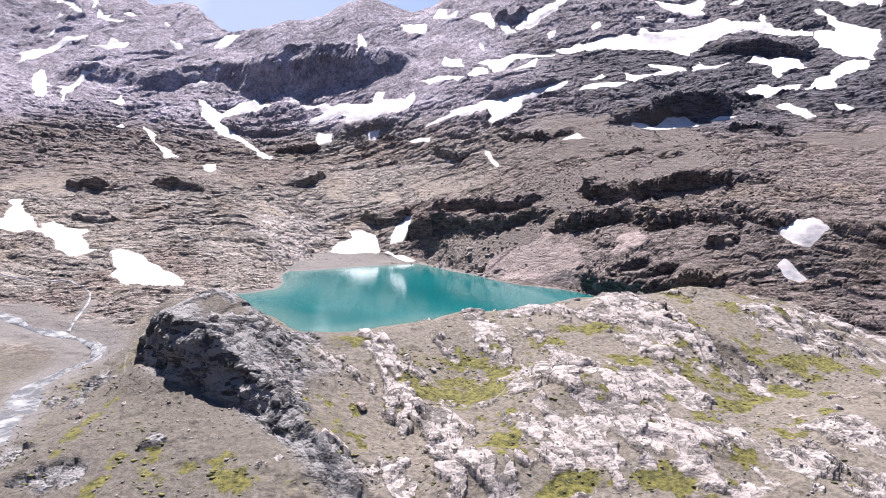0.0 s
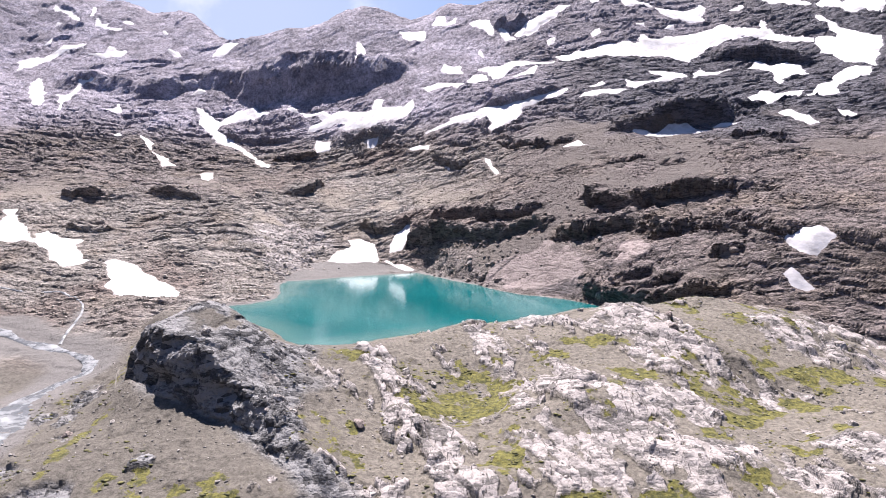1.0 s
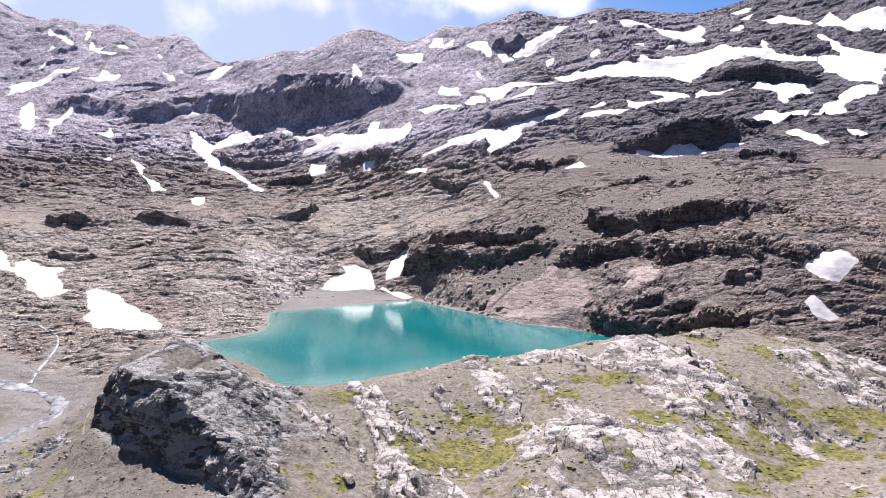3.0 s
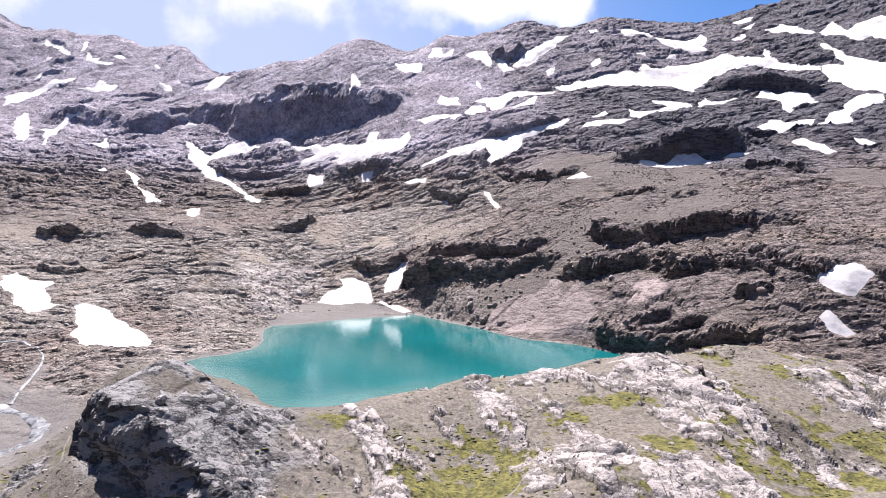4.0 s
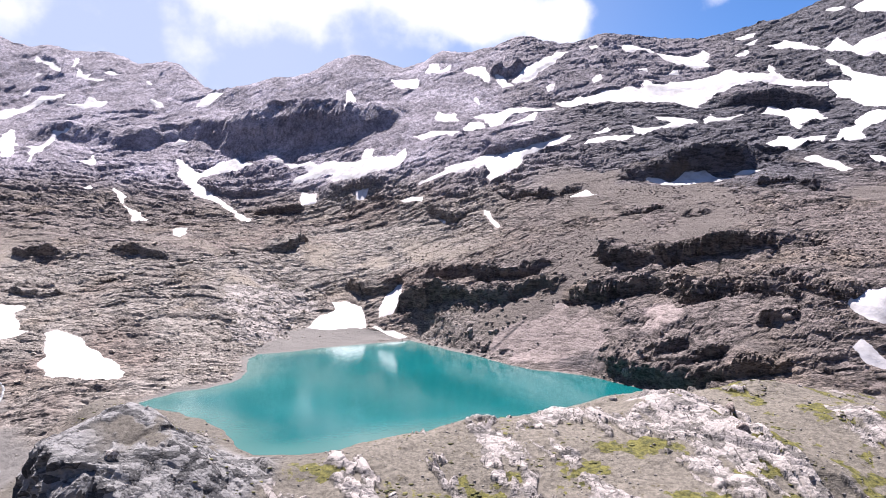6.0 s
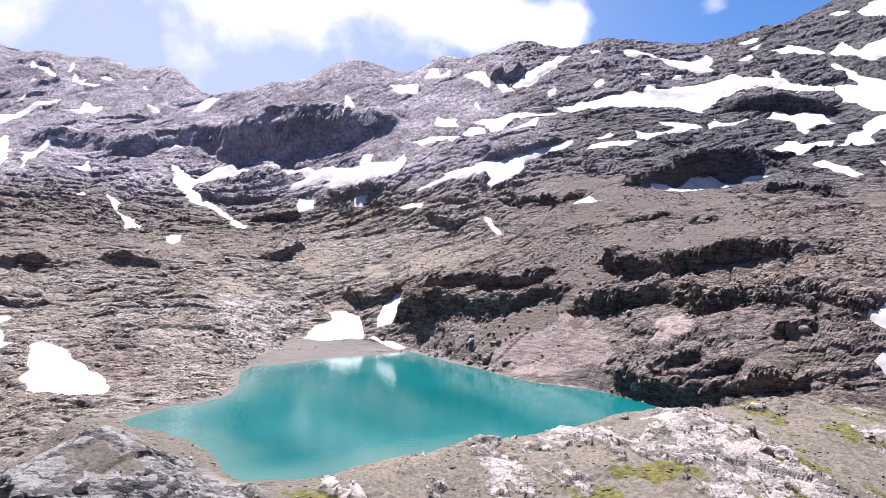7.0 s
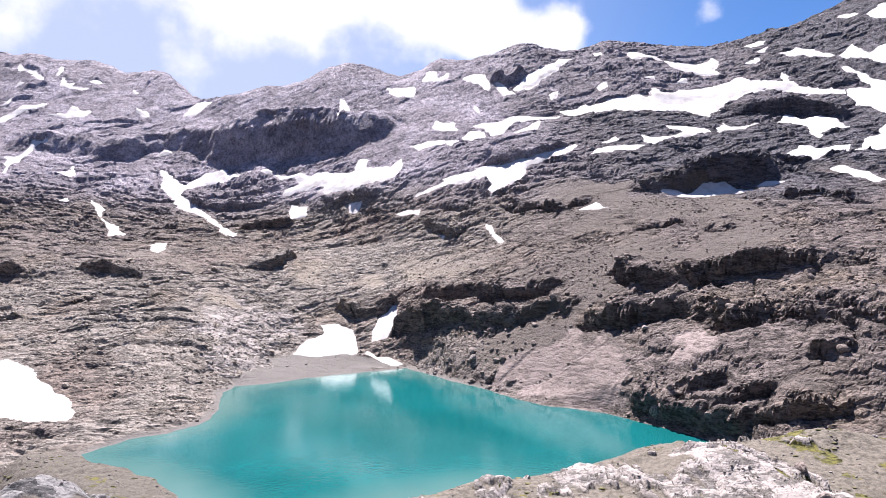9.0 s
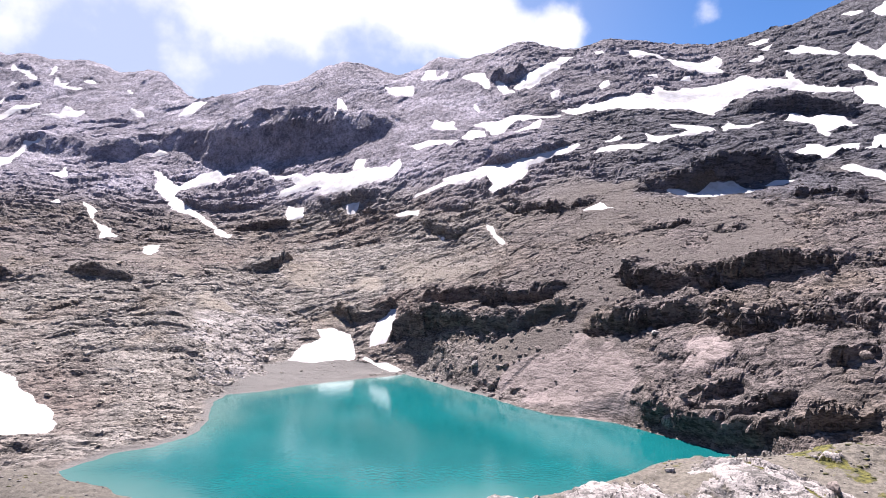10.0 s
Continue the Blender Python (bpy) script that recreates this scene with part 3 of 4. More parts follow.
snowfield((-122, 606), (-121.1, 610), (-110.8, 612), (-118.7, 620), (-110, 621), (-86.3, 613), (-66.2, 601), (-54.4, 598), (-35.3, 586), (-28.5, 590), (-26.3, 577), (-31.2, 571), (-38.5, 571), (-56.5, 578), (-72.7, 584), (-82.3, 589), (-95.4, 597), (-89.2, 598), (-96, 602), (-107.5, 603))
snowfield((-65.5, 600), (-65.8, 613), (-61.6, 616), (-56.6, 609), (-54.9, 595), (-60.3, 594))
snowfield((-86.9, 649), (-95, 718), (-89.6, 715), (-84.8, 705), (-77.3, 656))
snowfield((-49.8, 716), (-33.8, 710), (-21.7, 697), (-23.9, 687), (-31.4, 689), (-44.4, 704))
snowfield((-16.1, 705), (-12, 717), (-3.6, 709), (-0.8, 696), (7.3, 699), (6.2, 689), (-6.1, 694))
snowfield((21.6, 684), (31.2, 686), (40.7, 677), (43.9, 661), (42.4, 654), (33.6, 669))
snowfield((48.9, 660), (53.1, 656), (58, 648), (58.9, 642), (64.2, 636), (53.8, 639), (50, 648))
snowfield((62.9, 642), (72.3, 651), (82.9, 660), (94.7, 670), (108, 688), (124, 692), (109.9, 674), (99.3, 659), (87.1, 646), (76.3, 639), (66.5, 639))
snowfield((91.3, 630), (100.7, 637), (96.4, 626), (91.4, 621))
snowfield((28.4, 630), (28.8, 641), (33.3, 632), (34.1, 619))
snowfield((27.6, 601), (35, 610), (46.1, 603), (55.7, 607), (66.9, 604), (77.8, 599), (93.7, 598), (93.1, 594), (68.1, 595), (56.8, 594), (52.1, 588), (47, 581), (39.9, 580), (33.6, 594))
snowfield((17.9, 582), (22.6, 591), (33.2, 594), (34.1, 579), (24.3, 576))
snowfield((-5.2, 618), (-3, 634), (4.3, 620), (11.8, 619), (14.3, 603), (2.4, 607))
snowfield((-22.8, 602), (-9, 598), (4.7, 590), (16.5, 580), (9, 577), (4.6, 585), (-15.6, 593))
snowfield((54.1, 576), (68.8, 582), (77, 590), (73.3, 575), (61.2, 574))
snowfield((3.8, 539), (16.6, 536), (28.8, 538), (44.5, 532), (50.4, 532), (58.4, 532), (66.8, 534), (73, 535), (83.6, 539), (94.8, 543), (96.8, 539), (84.8, 529), (74.3, 528), (68.1, 526), (60.4, 525), (57.4, 516), (52.9, 511), (48.6, 510), (41, 510), (34.9, 509), (29.1, 515), (34.7, 517), (31.3, 525), (22.7, 528), (14.8, 526), (7.8, 532))
snowfield((-16.9, 542), (-7.5, 540), (3.8, 537), (7.8, 532), (-5.4, 534), (-15.6, 539))
snowfield((-28.2, 535), (-19.2, 532), (-11.1, 525), (-12.4, 519), (-16.9, 524))
snowfield((-109.6, 575), (-112.5, 593), (-99.3, 587), (-99.1, 579), (-104.5, 578))
snowfield((-66.7, 570), (-54.1, 565), (-57.8, 557), (-61.6, 558))
snowfield((-1.2, 488), (4.9, 482), (3.8, 480))
snowfield((78.7, 449), (88.7, 453), (92.3, 440), (86.6, 440))
snowfield((96.6, 606), (117.5, 613), (124.6, 613), (134.8, 616), (151.7, 618), (173.7, 619), (176.2, 629), (180.9, 632), (182.5, 624), (204, 629), (225, 633), (241, 638), (253, 643), (269, 634), (282, 624), (291, 638), (290, 626), (290, 613), (304, 599), (314, 588), (309, 580), (299, 590), (287, 602), (265, 615), (250, 614), (239, 610), (228, 606), (219, 599), (207, 588), (196.5, 596), (188.8, 600), (172.8, 594), (154.4, 593), (137.3, 598), (123.5, 598), (100.7, 598))
snowfield((313, 588), (322, 584), (326, 574), (329, 584), (334, 606), (332, 620), (335, 610), (337, 590), (343, 570), (352, 556), (320, 512), (313, 525), (310, 534), (308, 555), (304, 562), (308, 574))
snowfield((171, 690), (181, 697), (190.2, 691), (199.2, 686), (202, 678), (191.2, 677), (177.8, 676), (172.9, 678))
snowfield((202, 678), (212, 677), (230, 675), (250, 685), (252, 673), (244, 661), (244, 652), (233, 654), (218, 657), (208, 664))
snowfield((140.9, 696), (150, 693), (151.9, 687), (143, 686))
snowfield((130.3, 635), (142.4, 643), (142.8, 634), (132.6, 628))
snowfield((176.6, 647), (185.5, 650), (184, 643))
snowfield((196.9, 640), (214, 651), (211, 641))
snowfield((289, 704), (304, 709), (313, 708), (298, 696), (290, 693))
snowfield((287, 683), (305, 692), (296, 681))
snowfield((307, 674), (323, 676), (332, 668), (338, 646), (325, 656), (314, 665))
snowfield((385, 718), (394, 716), (394, 701), (387, 704))
snowfield((396, 695), (414, 699), (431, 696), (435, 682), (415, 653), (399, 676))
snowfield((341, 641), (350, 645), (360, 655), (359, 640), (358, 628), (367, 630), (384, 631), (394, 624), (371, 590), (365, 603), (353, 604), (350, 621), (345, 630))
snowfield((272, 665), (284, 671), (287, 666), (279, 660))
snowfield((244, 558), (255, 566), (263, 557), (275, 555), (279, 544), (277, 522), (266, 524), (256, 525), (250, 513), (251, 523), (259, 545), (250, 552))
snowfield((215, 488), (230, 499), (235, 489), (246, 490), (255, 488), (243, 471), (232, 471), (219, 467))
snowfield((245, 471), (272, 499), (284, 504), (295, 517), (310, 521), (318, 513), (307, 498), (296, 500), (288, 497), (278, 488), (272, 476), (255, 468))
snowfield((216, 448), (227, 453), (228, 444), (230, 434), (227, 417), (221, 415), (220, 429), (218, 441))
snowfield((253, 445), (254, 437), (256, 426), (250, 421), (248, 428))
snowfield((166.4, 563), (180.6, 564), (192.1, 560), (196, 549), (210, 568), (211, 559), (217, 558), (232, 562), (218, 552), (205, 549), (191, 547), (177.4, 544), (168.2, 541), (157.2, 539), (145.2, 527), (141.6, 534), (143.3, 549), (148.3, 543), (160.8, 543), (173, 551))
snowfield((99.1, 518), (107.6, 531), (119.2, 534), (132.6, 531), (141.8, 526), (129.1, 519), (116.2, 522), (109.2, 517))
snowfield((112.6, 542), (125.2, 550), (126.6, 544), (116.7, 540))
snowfield((117.8, 448), (120.3, 447), (123.6, 446), (130.5, 442), (134.3, 439), (141.6, 441), (147.9, 441), (156, 441), (165.6, 428), (154, 428), (141.4, 428), (133.4, 432), (125.8, 438))
snowfield((169.7, 434), (176.9, 437), (188.6, 436), (177.4, 431))
snowfield((-166, 332), (-162.5, 336), (-154.8, 331), (-146, 325), (-134.4, 312), (-124.6, 306), (-111.4, 289), (-110.4, 282), (-120.2, 279), (-129.1, 283), (-134, 283), (-140, 287), (-143.1, 296), (-150.5, 301), (-150, 309), (-157, 317))
snowfield((-68.3, 384), (-62.7, 405), (-55.2, 412), (-59.8, 420), (-53.3, 419), (-41.5, 412), (-39.1, 404), (-37.1, 393), (-45.7, 388), (-58.9, 384))
snowfield((-31.2, 401), (-32, 409), (-29.1, 415), (-24.9, 419), (-23.1, 423), (-20, 422), (-20.6, 409), (-23.5, 401), (-27.2, 401))
snowfield((-34, 393), (-32.6, 395), (-27.6, 390), (-21.9, 390), (-14.4, 385), (-20.3, 383), (-29.1, 389))
snowfield((134.2, 274), (140.1, 274), (145.5, 276), (152, 275), (156, 269), (151.9, 268), (144.9, 264), (139.7, 266), (136.5, 269))
snowfield((130.3, 260), (134.2, 261), (139.2, 254), (136.4, 253), (131.4, 255))
snowfield((-242, 347), (-261, 379), (-246, 373), (-265, 410), (-260, 412), (-244, 388), (-228, 373), (-218, 358), (-210, 348), (-218, 347), (-233, 351))
snowfield((-213, 352), (-219, 364), (-217, 372), (-205, 362), (-193.5, 362), (-186.6, 346), (-177.1, 333), (-171.8, 333), (-174.4, 325), (-179.3, 321), (-187.2, 325), (-196.5, 336))
snowfield((27.6, 481.8), (31.7, 473), (37.2, 450.5), (34.6, 449.4), (30, 466.9))
# Outcrops of pale limestone and patches of turf on the near slope: place and half sizes in plan
PALE_ROCK = [(29, 148, 10, 18), (28, 176, 11, 11), (44, 169, 7, 14), (46, 146, 8, 15), (57, 138, 12, 10), (59, 211, 10, 25), (66, 193, 9, 13), (72, 182, 8, 8),
             (83, 178, 10, 6), (107, 205, 10, 11), (120, 197, 12, 11), (15, 203, 4, 25), (25, 205, 5, 10), (8, 136, 6, 8), (-11, 169, 5, 14), (1, 145, 3, 15),
             (-5, 175, 3, 10), (-9, 135, 5, 6), (-42, 166, 5, 25), (89, 143, 6, 9), (72, 133, 8, 7), (57, 166, 8, 9), (-20, 134, 6, 7)]
TURF = [(10, 179, 8, 13), (-2, 170, 6, 6), (-32, 156, 2, 5), (91, 172, 6, 4), (75, 178, 5, 4), (75, 171, 6, 4), (66, 174, 4, 6), (51, 178, 5, 4),
        (45, 202, 6, 6), (31, 195, 4, 3), (26, 132, 10, 3), (18, 149, 2, 7), (14, 146, 2, 4), (49, 131, 7, 3), (64, 135, 3, 2), (95, 185, 7, 3),
        (-45, 131, 5, 3), (-40, 126, 5, 3), (-65, 128, 2, 7), (-58, 136, 2, 3), (-80, 150, 2, 14), (110, 183, 9, 4), (-26, 193, 5, 3)]
ROCK_RIBS = [(-99, 190, 3.5, 9), (-104, 180, 3, 7), (-93, 172, 2.5, 5), (-85, 157, 2, 3), (-92, 141, 5, 4), (-77, 131, 6, 3), (-60, 139, 2, 3)]
SLABS = [[(22, 341), (30, 344), (38, 342), (53, 340), (63, 325), (64, 309), (60, 299), (47, 309), (35, 319)], [(76, 310), (85, 314), (91, 310), (91, 292), (86, 292), (80, 299)]]
WHITE_ROCK = [[(-107, 380), (-107, 401), (-93, 427), (-75, 427), (-66, 408), (-73, 381), (-74, 351), (-82, 345), (-91, 363)]]
GRAVEL = [[(-79, 340), (-76, 363), (-69, 384), (-37, 391), (-20, 382), (-34, 368), (-64, 342), (-74, 330)]]


def spots(x, y, places, edge=0.35, ragged=0.5, seed=0, slant=0.0):
    """1 inside any of the ellipses, 0 outside, with ragged rims."""
    out = np.zeros(x.shape)
    for cx, cy, rx, ry in places:
        box = (np.abs(x - cx) < 2 * rx + 2 * abs(slant) * ry) & (np.abs(y - cy) < 2 * ry)
        if box.any():
            bx, by = x[box], y[box]
            q = np.hypot((bx - cx + slant * (by - cy)) / rx, (by - cy) / ry) + ragged * fbm(bx, by, max(2.5, rx * 0.7), 4, 300 + seed)
            out[box] = np.maximum(out[box], 1 - smooth(1 - edge, 1 + edge, q))
    return out


def zone(x, y, outlines, ragged, seed):
    """1 inside the outlines, 0 outside, with ragged rims."""
    out = np.zeros(x.shape)
    for pts in outlines:
        p = np.array(pts)
        box = (x > p[:, 0].min() - 15) & (x < p[:, 0].max() + 15) & (y > p[:, 1].min() - 15) & (y < p[:, 1].max() + 15)
        d = polygon_distance(x[box], y[box], pts) + ragged * fbm(x[box], y[box], 9, 4, 330 + seed)
        out[box] = np.maximum(out[box], smooth(1.2, -1.2, d))
    return out


def blur(a, cells):
    """Mean over a square of grid cells."""
    for axis in (0, 1):
        pad = np.pad(a, [(cells + 1, cells) if i == axis else (0, 0) for i in (0, 1)], mode="edge")
        c = np.cumsum(pad, axis)
        n = a.shape[axis]
        a = (np.take(c, np.arange(n) + 2 * cells + 1, axis) - np.take(c, np.arange(n), axis)) / (2 * cells + 1)
    return a


def spaced(stretches, out, grow=1.16):
    """Grid lines: (from, to, step) stretches, and growing steps to the horizon on both sides."""
    v = []
    for a, b, step in stretches:
        v += list(np.linspace(a, b, int(round((b - a) / step)), endpoint=False))
    v.append(stretches[-1][1])
    for sign, step in ((1, stretches[-1][2]), (-1, stretches[0][2])):
        edge, tail = (v[-1] if sign > 0 else v[0]), []
        while abs(edge) < out:
            step *= grow
            edge += sign * step
            tail.append(edge)
        v = v + tail if sign > 0 else tail[::-1] + v
    return np.array(v)


GU = spaced([(-0.69, 0.69, 0.00146)], 40)
GY = spaced([(0, 112, 2.8), (112, 262, 0.40), (262, 470, 0.50), (470, 620, 0.85), (620, 800, 1.4), (800, 1000, 3.0), (1000, 1150, 6.0)], 4200)


def fan(y):
    """Half the breadth that the fan of grid lines spans at y."""
    return np.clip(np.asarray(y, float) + 10, 122, 760)


YY = np.repeat(GY[:, None], len(GU), 1)
XX = GU[None] * fan(GY)[:, None]


def grid_cell(x, y):
    x, y = np.asarray(x, float), np.asarray(y, float)
    return np.clip(np.searchsorted(GU, x / fan(y)) - 1, 0, len(GU) - 2), np.clip(np.searchsorted(GY, y) - 1, 0, len(GY) - 2)


def ragged_rim(x, y, outline):
    p = np.array(outline, float)
    q = np.roll(p, -1, 0)
    broad = np.abs((p[:, 0] * q[:, 1] - q[:, 0] * p[:, 1]).sum()) / np.hypot(*(q - p).T).sum()
    return min(1.0, broad / 6) * ((1.0 + np.hypot(x, y) / 320) * fbm(x, y, 8, 4, 420) + np.hypot(x, y) / 420 * fbm(x, y, 30, 3, 425))


def cover_of(x, y, z, sd, bare):
    """What covers the land: shares from 0 to 1."""
    far = smooth(245, 257, y + 5 * fbm(x, y, 14, 3, 19) + 28 * smooth(105, 150, x))
    far = np.maximum(far, smooth(-98, -112, x) * smooth(215, 245, y))
    dc, sc = along(x, y, CRAG)
    back = np.interp(sc, np.arange(9), [40, 52, 56, 50, 24, 8, 6, 5, 4])
    crag = (1 - far) * smooth(-8, -3, dc + 2 * fbm(x, y, 8, 3, 72)) * (1 - smooth(0.6, 1, (dc + 8 * fbm(x, y, 12, 3, 73)) / back)) * smooth(7.8, 7, sc) * smooth(0.02, 0.35, sc) * smooth(1, 5, sd)
    crag = np.maximum(crag, (1 - far) * spots(x, y, ROCK_RIBS, 0.4, 1.0, 21, 0.3))
    crag = crag * np.maximum(smooth(9, 3, dc), smooth(-0.5, -0.2, fbm(x + 0.3 * y, 0.6 * y, 9, 5, 74, 0.6)))
    pale = np.maximum(spots(x, y, PALE_ROCK, 0.3, 0.8, 1, 0.25), 0.9 * smooth(0.48, 0.56, ridged(x + 0.4 * y, 0.5 * y, 24, 5, 85)) * smooth(-60, -20, x))
    pale = smooth(0.36, 0.60, pale * smooth(-0.36, 0.02, fbm(x + 0.35 * y, 0.45 * y, 5, 5, 87, 0.65)))
    dry = smooth(0.3, 6, sd)
    pale = pale * (1 - far) * smooth(95, 118, y) * smooth(248, 237, y) * (1 - crag) * dry * (1 - 0.9 * spots(x, y, TURF, 0.4, 1.0, 13))
    scree = far * smooth(-0.02, 0.22, fbm(x, y + 0.4 * x, 45, 5, 121) - 0.10 - 0.20 * smooth(20, -60, x)) * smooth(120, 90, z) * (1 - 0.75 * smooth(35, 60, z) * smooth(90, 40, x)) * (1 - 0.9 * bare * smooth(-0.5, 0.1, fbm(x, y, 8, 3, 124)))
    slab = zone(x, y, SLABS, 7, 7)
    white = far * zone(x, y, WHITE_ROCK, 14, 9)
    fan_gravel = far * zone(x, y, GRAVEL, 5, 11) * (1 - white)
    bed = np.minimum(np.abs(along(x, y, STREAM_BED)[0]), 10 + np.abs(along(x, y, CREEK_BED)[0]))
    flats = smooth(15, 7, bed + 7 * fbm(x, y, 20, 3, 131)) * smooth(-93, -99, x + 4 * fbm(x, y, 9, 3, 132)) * smooth(288, 270, y)
    fan_gravel = np.maximum(fan_gravel, flats)
    patch = np.maximum(spots(x, y, TURF, 0.7, 1.5, 13), 0.8 * smooth(0.10, 0.45, fbm(x, y, 9, 5, 81)) * (0.55 + 0.45 * smooth(20, 80, x)))
    patch = np.maximum(patch, 0.85 * smooth(0.22, 0.42, fbm(x, y, 3.2, 4, 83)) * smooth(-0.2, 0.3, fbm(x, y, 25, 3, 84)))
    grass = (1 - far) * patch * (1 - 0.3 * smooth(-20, -35, x)) * (1 - 0.85 * pale) * (1 - 0.5 * crag) * smooth(2, 9, sd) * (1 - flats)
    return {"far_side": far, "crag": crag, "pale": pale, "scree": scree, "slab": slab * (1 - 0.3 * scree), "white": white, "grass": grass,
            "gravel": np.maximum(fan_gravel, smooth(5, 1, sd) * (x < 20) * far)}, dc, sc, bed, flats


def bed_far_side(x, y, z, sx, sy, sd, bare, m, w, wy):
    """Bedding and broken rock of the slopes beyond the lake."""
    far, dry = m["far_side"], smooth(0.3, 6, sd)
    right = smooth(-40, 60, x - 0.1 * (y - 350))
    calm = 1 - 0.62 * right * smooth(105, 85, z) * (1 - bare) - 0.5 * (1 - right) * smooth(75, 45, z)
    rock = far * dry * (1 - 0.82 * m["scree"]) * (1 - 0.9 * m["slab"]) * (1 - 0.95 * m["gravel"])
    gy, gu = np.gradient(blur(z, 6), GY[-len(z):], GU)
    g0 = gu / w
    g1 = gy - g0 * GU[None] * wy
    slope = np.hypot(g0, g1) + 0.05
    dx, dy = -g0 / slope, -g1 / slope
    warp = 8 * fbm(x, y, 120, 4, 141)
    dip = 0.2 * np.minimum(x + 190, 0) - 0.24 * np.clip(x + 170, 0, 190) * smooth(300, 400, y) - 0.22 * smooth(390, 470, y) * np.maximum(x - 20, 0)
    up = smooth(95, 150, z + 30 * fbm(x, y, 90, 3, 147)) * (1 - 0.45 * smooth(0, 110, x))
    z = z + far * up * (3 * fbm(x, y, 65, 4, 149) + 2.4 * ridged(x + 0.2 * y, 0.35 * y, 24, 4, 148))
    z = z + far * dry * (0.25 + 0.75 * rock) * 1.5 * ridged(x + 0.5 * y, y, 32, 4, 181, 0.5)
    # thin lenses of rock, broken into blocks, that step and jut out
    for period, long, amp, jut, seed in ((11, 80, 0.48, 1.7, 151), (4.8, 40, 0.62, 1.35, 161), (2.2, 22, 0.7, 0.75, 171)):
        lift, crack = facets(0.3 * x + 0.08 * y, 0.8 * y - 0.12 * x, 0.75 * period, seed + 20, 0.35, True)
        s = (z + dip + warp + 0.34 * period * lift) / period
        f = s - np.floor(s)
        lens = smooth(-0.22, 0.12, fbm(x + 0.3 * y, np.floor(s) * 37.0 + 0.25 * y, long, 3, seed))
        on = rock * calm * lens * (0.85 + 0.25 * right) * (1 - (0.88 if period > 4 else 0.65) * up)
        step = np.where(f < 0.78, f * 0.25, 0.195 + (f - 0.78) / 0.22 * 0.805) - f
        z = z + on * (amp * period * step - 0.12 * period * (1 - crack))
        out = on * jut * smooth(0.74, 0.96, f)
        sx, sy = sx + dx * out, sy + dy * out
    # broken blocks at three sizes
    for size, amp, seed in ((15.0, 1.7, 301), (5.5, 0.8, 311), (2.3, 0.36, 321)):
        lift, crack = facets(0.42 * x + 0.25 * y, y * 1.2 - 0.2 * x, size, seed, 0.4, True)
        some = np.clip(0.5 + 1.2 * fbm(x, y, size * 5, 3, seed + 7), 0.05, 1.3) * calm
        z = z + (0.10 * far * dry + 0.9 * rock) * some * amp * (lift - 0.4 * (1 - crack))
    lift, crack = facets(0.5 * x + 0.5 * y, 1.2 * y - 0.4 * x, 22, 361, 0.4, True)
    z = z + m["slab"] * dry * 0.8 * (lift - 0.5 * (1 - crack))
    return z, sx, sy


def shape_near_side(x, y, z, sx, sy, sd, m, dc, sc):
    """The near slope: ribbed pale rock standing out of smooth soil, and the crag."""
    pale, crag = m["pale"], m["crag"]
    near = (1 - m["far_side"]) * smooth(0.3, 6, sd)
    z = z + near * (0.6 * fbm(x, y, 16, 4, 31) + 0.16 * fbm(x, y, 2.6, 4, 35) + 0.6 * smooth(0.1, 0.5, fbm(x, y, 7, 4, 37)))
    z = z + near * pale * (0.2 + 0.6 * smooth(0.0, 0.5, fbm(x + 0.3 * y, 0.5 * y, 12, 3, 39)))
    u, v = 0.9 * x + 0.4 * y, 0.5 * (y - 0.45 * x)
    for size, amp, seed in ((7.5, 0.85, 331), (2.9, 0.27, 341), (1.2, 0.07, 351)):
        lift, crack = facets(u, v, size, seed, 0.8)
        z = z + near * pale * amp * (0.3 + 0.85 * lift - 0.9 * (1 - crack))
        lift, crack = facets(x + 0.3 * y, y, size * 1.7, seed + 5, 0.6, size < 3)
        z = z + near * crag * amp * (1.25 + 0.4 * smooth(8, 0, dc)) * (lift - 0.7 * (1 - crack))
    z = z + near * pale * 0.24 * ridged(x + 0.35 * y + 0.8 * fbm(x, y, 6, 2, 356), 0.16 * y, 3.4, 4, 357)
    lean = (1 - m["far_side"]) * smooth(-7, -2, dc) * (1 - smooth(0, 9, dc)) * smooth(7.5, 4, sc) * smooth(0.1, 0.7, sc)
    bulge = 2.2 * lean * ridged(0.8 * (x - y), 1.6 * z, 7, 4, 255)
    swell = 0.35 * lean * (2.4 + 2 * fbm(x, y, 9, 2, 251))
    return z, sx - 0.6 * bulge - swell, sy - bulge - swell


